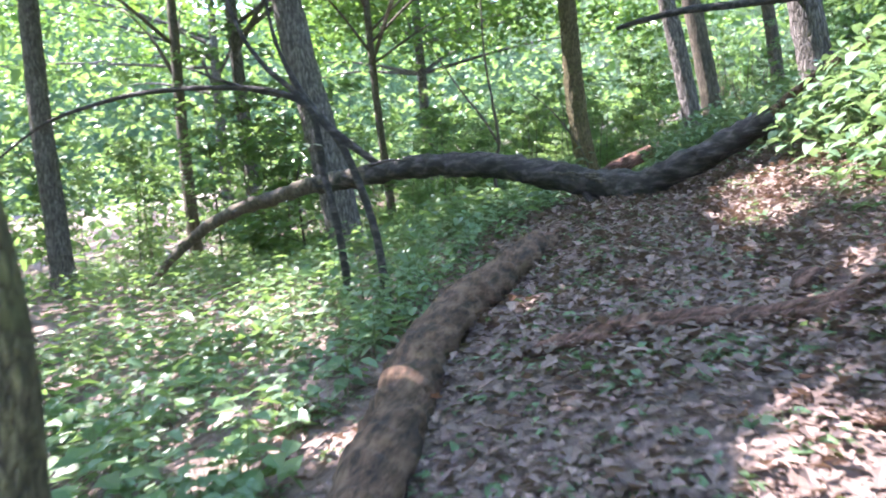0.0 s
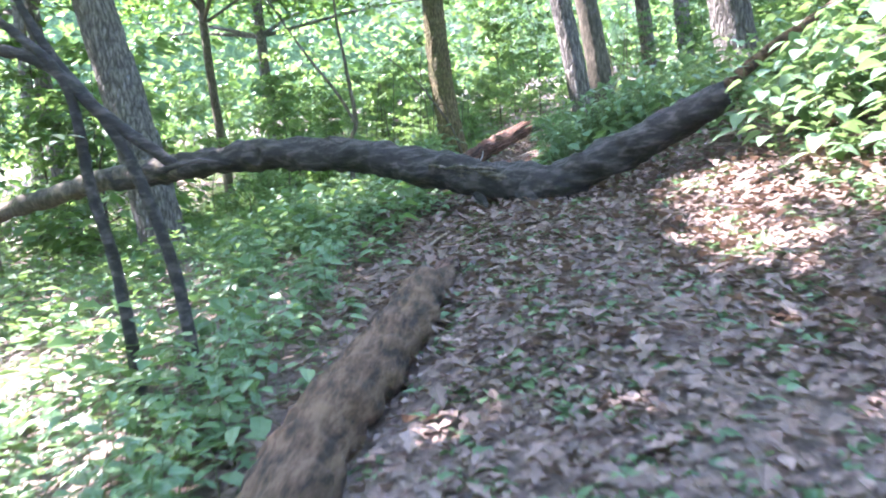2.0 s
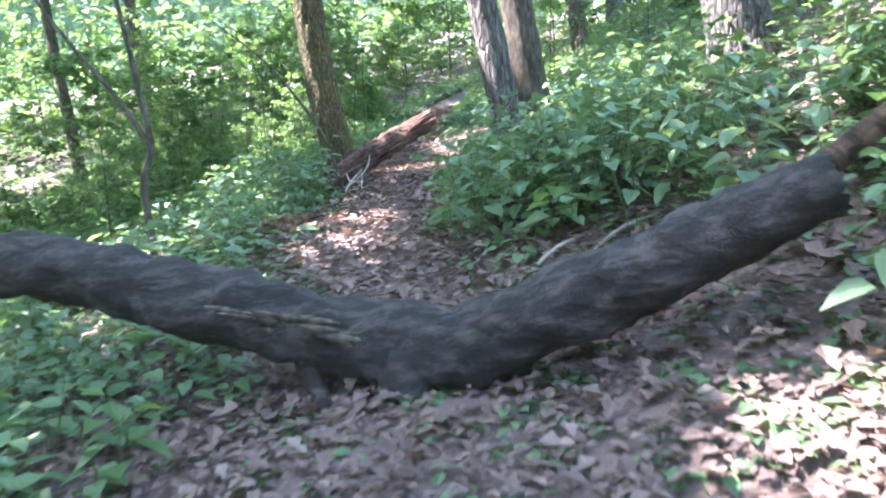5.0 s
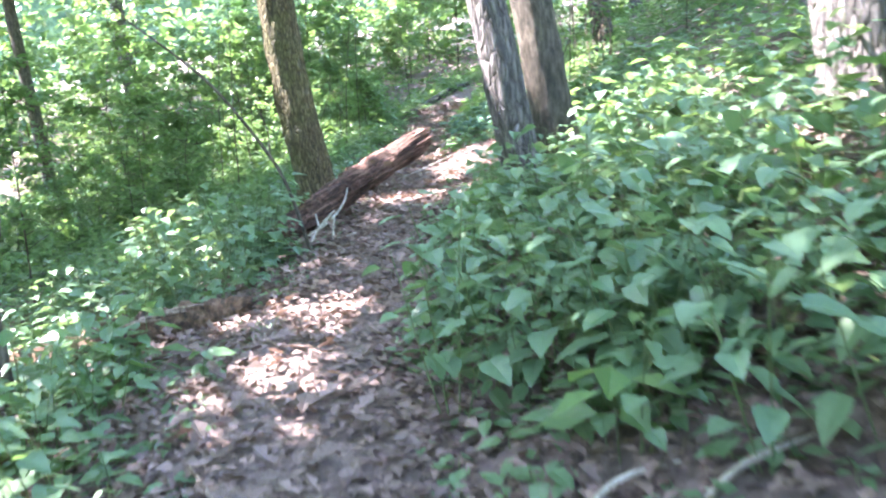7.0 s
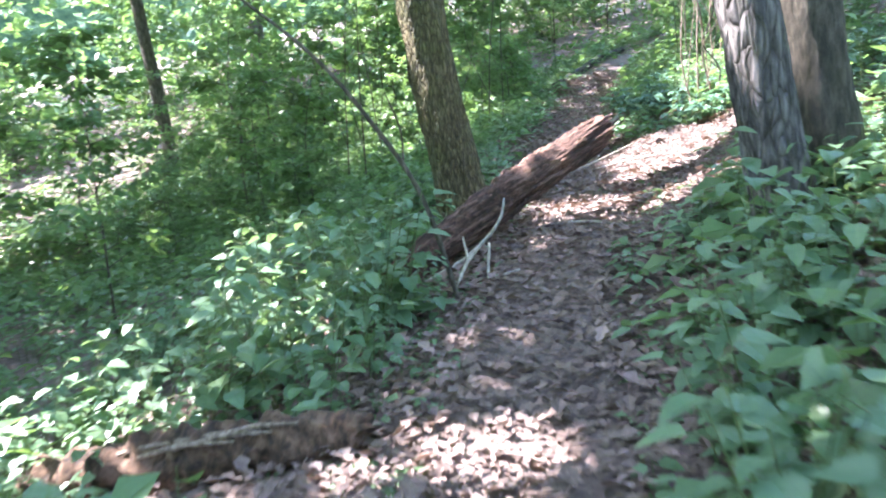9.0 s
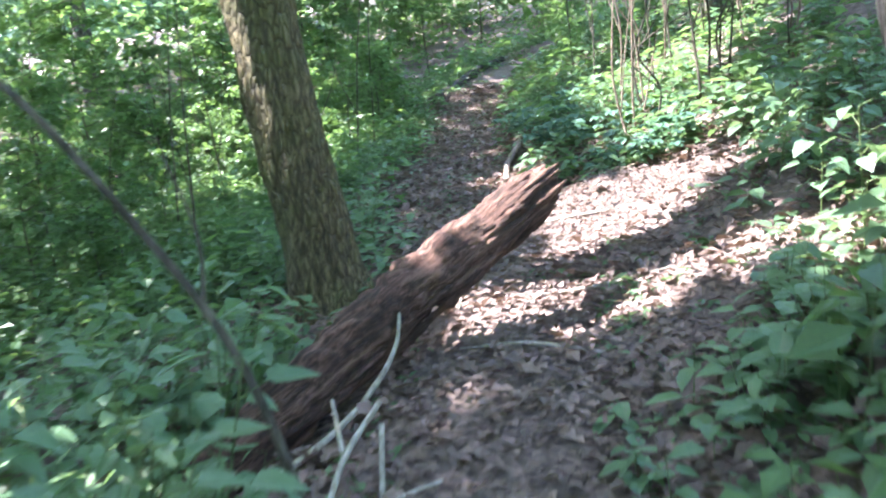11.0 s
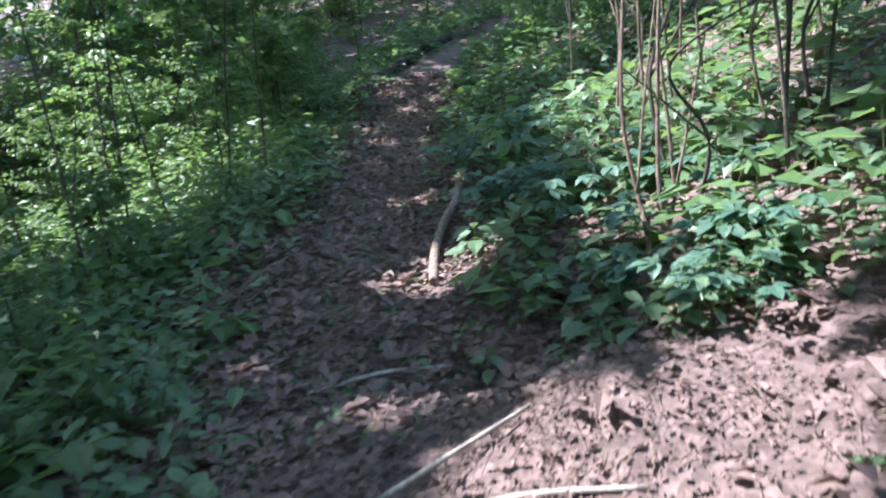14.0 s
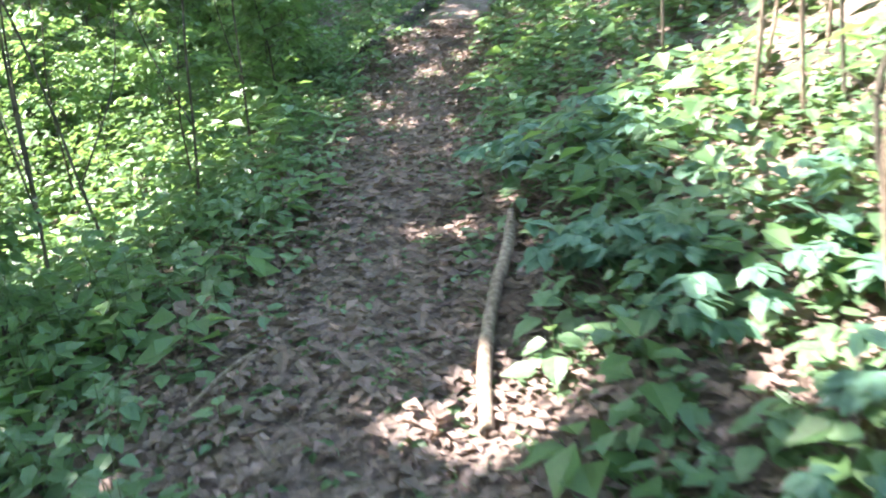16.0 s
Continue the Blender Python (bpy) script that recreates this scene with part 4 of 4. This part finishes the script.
for hx, hy, ht, hb in ((1.0, 2.0, 0.5, 0.12), (0.95, 2.45, 0.5, 0.12), (0.5, 2.95, 0.45, 0.115), (0.85, 2.85, 0.5, 0.12), (0.3, 3.3, 0.4, 0.115), (0.55, 3.6, 0.5, 0.13), (0.9, 3.4, 0.55, 0.14),
                       (0.15, 3.9, 0.4, 0.12), (1.45, -0.2, 0.7, 0.15), (1.5, 0.4, 0.75, 0.15), (1.75, 0.1, 0.8, 0.16), (1.35, 0.75, 0.65, 0.15), (1.9, 0.7, 0.7, 0.15), (1.3, 0.15, 0.6, 0.14), (1.25, 0.5, 0.6, 0.14), (1.08, 0.62, 0.5, 0.13), (0.8, 7.5, 0.5, 0.11), (0.9, 8.0, 0.55, 0.11), (1.0, 8.6, 0.5, 0.11), (1.05, 9.2, 0.5, 0.1), (1.15, 9.75, 0.45, 0.1), (1.25, 10.2, 0.45, 0.1), (1.02, 0.2, 0.5, 0.12), (1.12, -0.15, 0.5, 0.12), (1.0, 0.9, 0.55, 0.12), (1.5, -0.9, 0.6, 0.13), (1.6, 0.8, 0.8, 0.14), (1.2, 0.85, 0.55, 0.13), (1.35, -0.6, 0.6, 0.14), (1.3, -1.1, 0.55, 0.13)):
    tall_plant(hx, hy, ht, hb)

pale = leaf_cloud("pale_leaves", OVAL, np.array([(-2.5, -0.72, 1.3), (-2.56, -0.73, 1.31), (-2.62, -0.72, 1.3), (-2.54, -0.7, 1.28)]), np.array([0.3, 1.5, 3.0, 4.6]), np.zeros(4), np.zeros(4), np.full(4, 0.09), np.full(4, 0.95), leaf_material("pale_leaf", (0.5, 0.55, 0.45), (0.6, 0.65, 0.55), (0.7, 0.72, 0.65), (0.6, 0.7, 0.4), 0.3))
solid("pale_leaf_cluster", pale, "cluster of pale silvery leaves on the dead sapling", "leaves", kind="stuff")


def creeper(seed):
    """Five-fingered leaves on short stalks."""
    r = np.random.default_rng(seed)
    pos, yaw, pit, size, foot, tip = [], [], [], [], [], []
    for s in range(6):
        a, d, h = r.uniform(0, 6.28), r.uniform(0.03, 0.2), r.uniform(0.12, 0.3)
        c = np.array([math.cos(a) * d, math.sin(a) * d, h])
        foot.append(np.array([c[0] * 0.3, c[1] * 0.3, -0.02]))
        tip.append(c)
        b = r.uniform(0, 6.28)
        for i in range(5):
            pos.append(c)
            yaw.append(b + (i - 2) * 0.75)
            pit.append(r.normal(-0.1, 0.12))
            size.append(0.1 * (1.1 - 0.12 * abs(i - 2)) * r.uniform(0.85, 1.15))
    n = len(pos)
    leaves = leaf_cloud("leaf", OVAL, np.array(pos), np.array(yaw), np.array(pit), r.normal(0, 0.15, n), np.array(size), np.clip(r.normal(0.5, 0.2, n), 0, 1), creeper_green)
    st = stems_mesh("stem", np.array(foot), np.array(tip), np.full(len(foot), 0.003), stem_green)
    root = new("creeper_plant")
    for nm, me in (("foliage", leaves), ("stem", st)):
        o = tagged(new(nm, me), kind="stuff")
        o.parent = root
    return tagged(root, "blue-green five-fingered creeper leaves near the ground", "plant", "creepers beside the path")


scatter([creeper(s) for s in (21, 22, 23)], bank(22, (0.45, 1.2), (10.6, 12.6), 0.7, 1.0) + bank(14, (0.2, 0.9), (12.6, 14.5), 0.8, 1.1))


def shrub(seed, tall, spread, leaves):
    """A leafy sapling: stem, side branches in flat sprays, leaves along them; its foot at the origin."""
    r = np.random.default_rng(seed)
    limbs = [[(0, 0, -0.1, 0.02), (r.normal(0, 0.06), r.normal(0, 0.06), tall * 0.5, 0.014), (r.normal(0, 0.2), r.normal(0, 0.2), tall, 0.005)]]
    s = spline(limbs[0], 0.2)
    pos, yaw = [], []
    for b in range(24):
        t = r.uniform(0.06, 1.0)
        st = s[min(int(t * len(s)), len(s) - 1)]
        a = b * 2.4 + r.normal(0, 0.3)
        ln = spread * (1.15 - 0.6 * t) * r.uniform(0.6, 1.1)
        e = st[:3] + np.array([math.cos(a) * ln, math.sin(a) * ln, r.uniform(0.0, 0.35) * ln])
        limbs.append([(*st[:3], 0.007), (*((st[:3] + e) / 2 + (0, 0, 0.06)), 0.005), (*e, 0.002)])
        for i in range(leaves // 24):
            u = r.uniform(0.15, 1.05)
            w = r.normal(0, 0.2) * ln
            pos.append(st[:3] + (e - st[:3]) * u + np.array([-math.sin(a) * w, math.cos(a) * w, r.normal(0, 0.05)]))
            yaw.append(a + r.normal(0, 0.9))
    pos, yaw = np.array(pos), np.array(yaw)
    n = len(pos)
    leaf = leaf_cloud("foliage", TINY, pos, yaw, r.normal(-0.15, 0.3, n), r.normal(0, 0.35, n), r.uniform(0.1, 0.18, n), np.clip(r.normal(0.5, 0.22, n), 0, 1), shrub_green)
    wood = limbs_mesh("stem", limbs, bark_thin, step=0.6, sides=3)
    root = new("leafy_sapling")
    for nm, me in (("foliage", leaf), ("stem", wood)):
        o = tagged(new(nm, me), kind="stuff")
        o.parent = root
    return tagged(root, "leafy green understorey sapling in the wood", "sapling", "understorey saplings")


def understorey():
    places = []
    while len(places) < 165:
        x, y = rng.uniform(-17, 13), rng.uniform(-2, 34)
        d = x - float(trail(y))
        if y < 2 and (abs(d) < 4.5):
            continue
        if y < 4.4 and -7.5 < x < 0:
            continue
        if y < 13 and (-2.2 < d < 1.9):
            continue
        if y >= 13 and (-1.3 < d < 1.5):
            continue
        places.append((x, y, rng.uniform(0.55, 1.3) if abs(d) > 4 else rng.uniform(0.4, 0.75)))
    # low bushes on both sides of the upper path
    while len(places) < 235:
        y = rng.uniform(11, 24)
        d = rng.uniform(1.3, 6.5) * (-1 if rng.random() < 0.72 else 1)
        if d > 0 and y < 13:
            continue
        places.append((float(trail(y)) + d if y < 20 else d, y, rng.uniform(0.28, 0.5)))
    return places


scatter([shrub(31, 2.6, 0.95, 800), shrub(32, 3.6, 1.1, 900), shrub(33, 1.7, 0.85, 700), shrub(34, 4.4, 1.2, 1000), shrub(35, 2.2, 1.0, 800)], understorey())


def far_wood():
    """Leaves of the wood all round, too far to tell apart."""
    n = 45000
    a = rng.uniform(0, 6.28, n)
    r = rng.uniform(22, 46, n)
    x, y = r * np.cos(a), r * np.sin(a) + 8
    z = land(np.clip(x, -40, 40), np.clip(y, -40, 60)) + rng.uniform(0, 1, n) ** 1.5 * 14
    z = z + 0.8 * np.sin(x * 0.9) * np.sin(y * 0.8)
    me = leaf_cloud("far_wood", TINY, np.stack([x, y, z], 1), rng.uniform(0, 6.28, n), rng.normal(-0.2, 0.4, n), rng.normal(0, 0.5, n), rng.uniform(0.35, 0.7, n), rng.random(n), shrub_green)
    solid("far_foliage", me, "distant green foliage of the surrounding wood", "foliage", kind="stuff")


far_wood()


def distance():
    """Plain backdrop: the edge of the wood, all round, 70 m off."""
    m, nt, p = nodes_of("distant_wood")
    a = noise_tex(nt, 0.9, 8, 0.75)
    nt.links.new(ramp(nt, a, [(0.35, (0.04, 0.09, 0.03)), (0.52, (0.11, 0.2, 0.06)), (0.66, (0.26, 0.38, 0.14))]), p.inputs["Base Color"])
    p.inputs["Roughness"].default_value = 0.9
    bump(nt, p, a, 1.0, 2.0)
    k = 96
    ang = np.arange(k) / k * 2 * np.pi
    rows = []
    for h in (-14, 4, 14, 24):
        r = 70 + 1.5 * np.sin(ang * 13 + h) + (h > 20) * 2
        rows.append(np.stack([r * np.cos(ang), r * np.sin(ang) + 8, h + 2.5 * np.sin(ang * 17) * (h > 20)], 1))
    f = [(i * k + j, i * k + (j + 1) % k, (i + 1) * k + (j + 1) % k, (i + 1) * k + j) for i in range(3) for j in range(k)]
    me = mesh_from("backdrop", np.vstack(rows), np.array(f).ravel(), np.full(len(f), 4), [m])
    solid("backdrop", me, "green edge of the wood in the distance", "backdrop", kind="structure")


distance()


# ---- leaf litter ----
def litter():
    n = 72000
    y = rng.uniform(-7.0, 20, n)
    x = trail(y) + rng.normal(0, 1.0, n)
    d = abs(x - trail(y))
    ok = rng.random(n) < np.clip(1.1 - 0.5 * np.maximum(d - 0.8, 0), 0.15, 1)
    ok &= rng.random(n) < np.where(d < 0.22, 0.6, 1.0)
    ok &= (rng.random(n) < 0.14) | (((x - 0.35) / 0.65) ** 2 + ((y - 10.2) / 0.5) ** 2 > 1)      # the heap is nearly bare
    x, y = x[ok], y[ok]
    n = len(x)
    p = np.stack([x, y, land(x, y) + rng.uniform(0.012, 0.045, n)], 1)
    big = np.where(rng.random(n) < 0.12, 1.5, 1.0)
    me = leaf_cloud("leaf_litter", KITE, p, rng.uniform(0, 6.28, n), rng.normal(0.03, 0.2, n), rng.normal(0, 0.26, n), rng.uniform(0.03, 0.066, n) * big, np.clip(rng.normal(0.36, 0.26, n), 0, 1), dry_leaf)
    solid("leaf_litter", me, "dry curled brown leaves covering the path", "leaf litter", kind="stuff")
    n = 4200
    x, y = rng.uniform(-1.8, 1.6, n), rng.uniform(-6.5, 15, n)
    ok = (rng.random(n) < 0.1) | (((x - 0.35) / 0.65) ** 2 + ((y - 10.2) / 0.5) ** 2 > 1)
    x, y = x[ok], y[ok]
    n = len(x)
    p = np.stack([x, y, land(x, y) + rng.uniform(0.025, 0.05, n)], 1)
    me = leaf_cloud("large_leaves", CURLED, p, rng.uniform(0, 6.28, n), rng.normal(0.03, 0.18, n), rng.normal(0, 0.24, n), rng.uniform(0.05, 0.1, n), np.clip(rng.normal(0.45, 0.26, n), 0, 1), dry_leaf)
    solid("large_dry_leaves", me, "larger dry lobed leaves on top of the litter", "leaf litter", kind="stuff")


def crumbs():
    """Broken leaf, bark and clods on the heap and along the trodden middle."""
    n = 9000
    y = np.concatenate([rng.normal(10.2, 0.4, 3500), rng.uniform(-6.5, 16, n - 3500)])
    x = np.concatenate([rng.normal(0.35, 0.5, 3500), np.zeros(n - 3500)])
    x[3500:] = trail(y[3500:]) + rng.normal(0, 0.45, n - 3500)
    p = np.stack([x, y, land(x, y) + rng.uniform(0.006, 0.022, n)], 1)
    me = leaf_cloud("crumbs", KITE, p, rng.uniform(0, 6.28, n), rng.normal(0, 0.35, n), rng.normal(0, 0.5, n), rng.uniform(0.01, 0.03, n), np.clip(rng.normal(0.45, 0.3, n), 0, 1), dry_leaf)
    solid("leaf_crumbs", me, "crumbled brown leaf and bark bits on bare earth", "leaf litter", kind="stuff")
    foot = np.stack([x, y, land(x, y) + 0.012], 1)[rng.random(n) < 0.12]
    m = len(foot)
    a, ln = rng.uniform(0, 6.28, m), rng.uniform(0.04, 0.16, m)
    tx, ty = foot[:, 0] + np.cos(a) * ln, foot[:, 1] + np.sin(a) * ln
    tip = np.stack([tx, ty, land(tx, ty) + rng.uniform(0.012, 0.035, m)], 1)
    solid("fine_twigs", stems_mesh("fine_twigs", foot, tip, rng.uniform(0.0012, 0.003, m), bark_tan), "fine dry twigs strewn over the path", "twigs", kind="stuff")


litter()
crumbs()
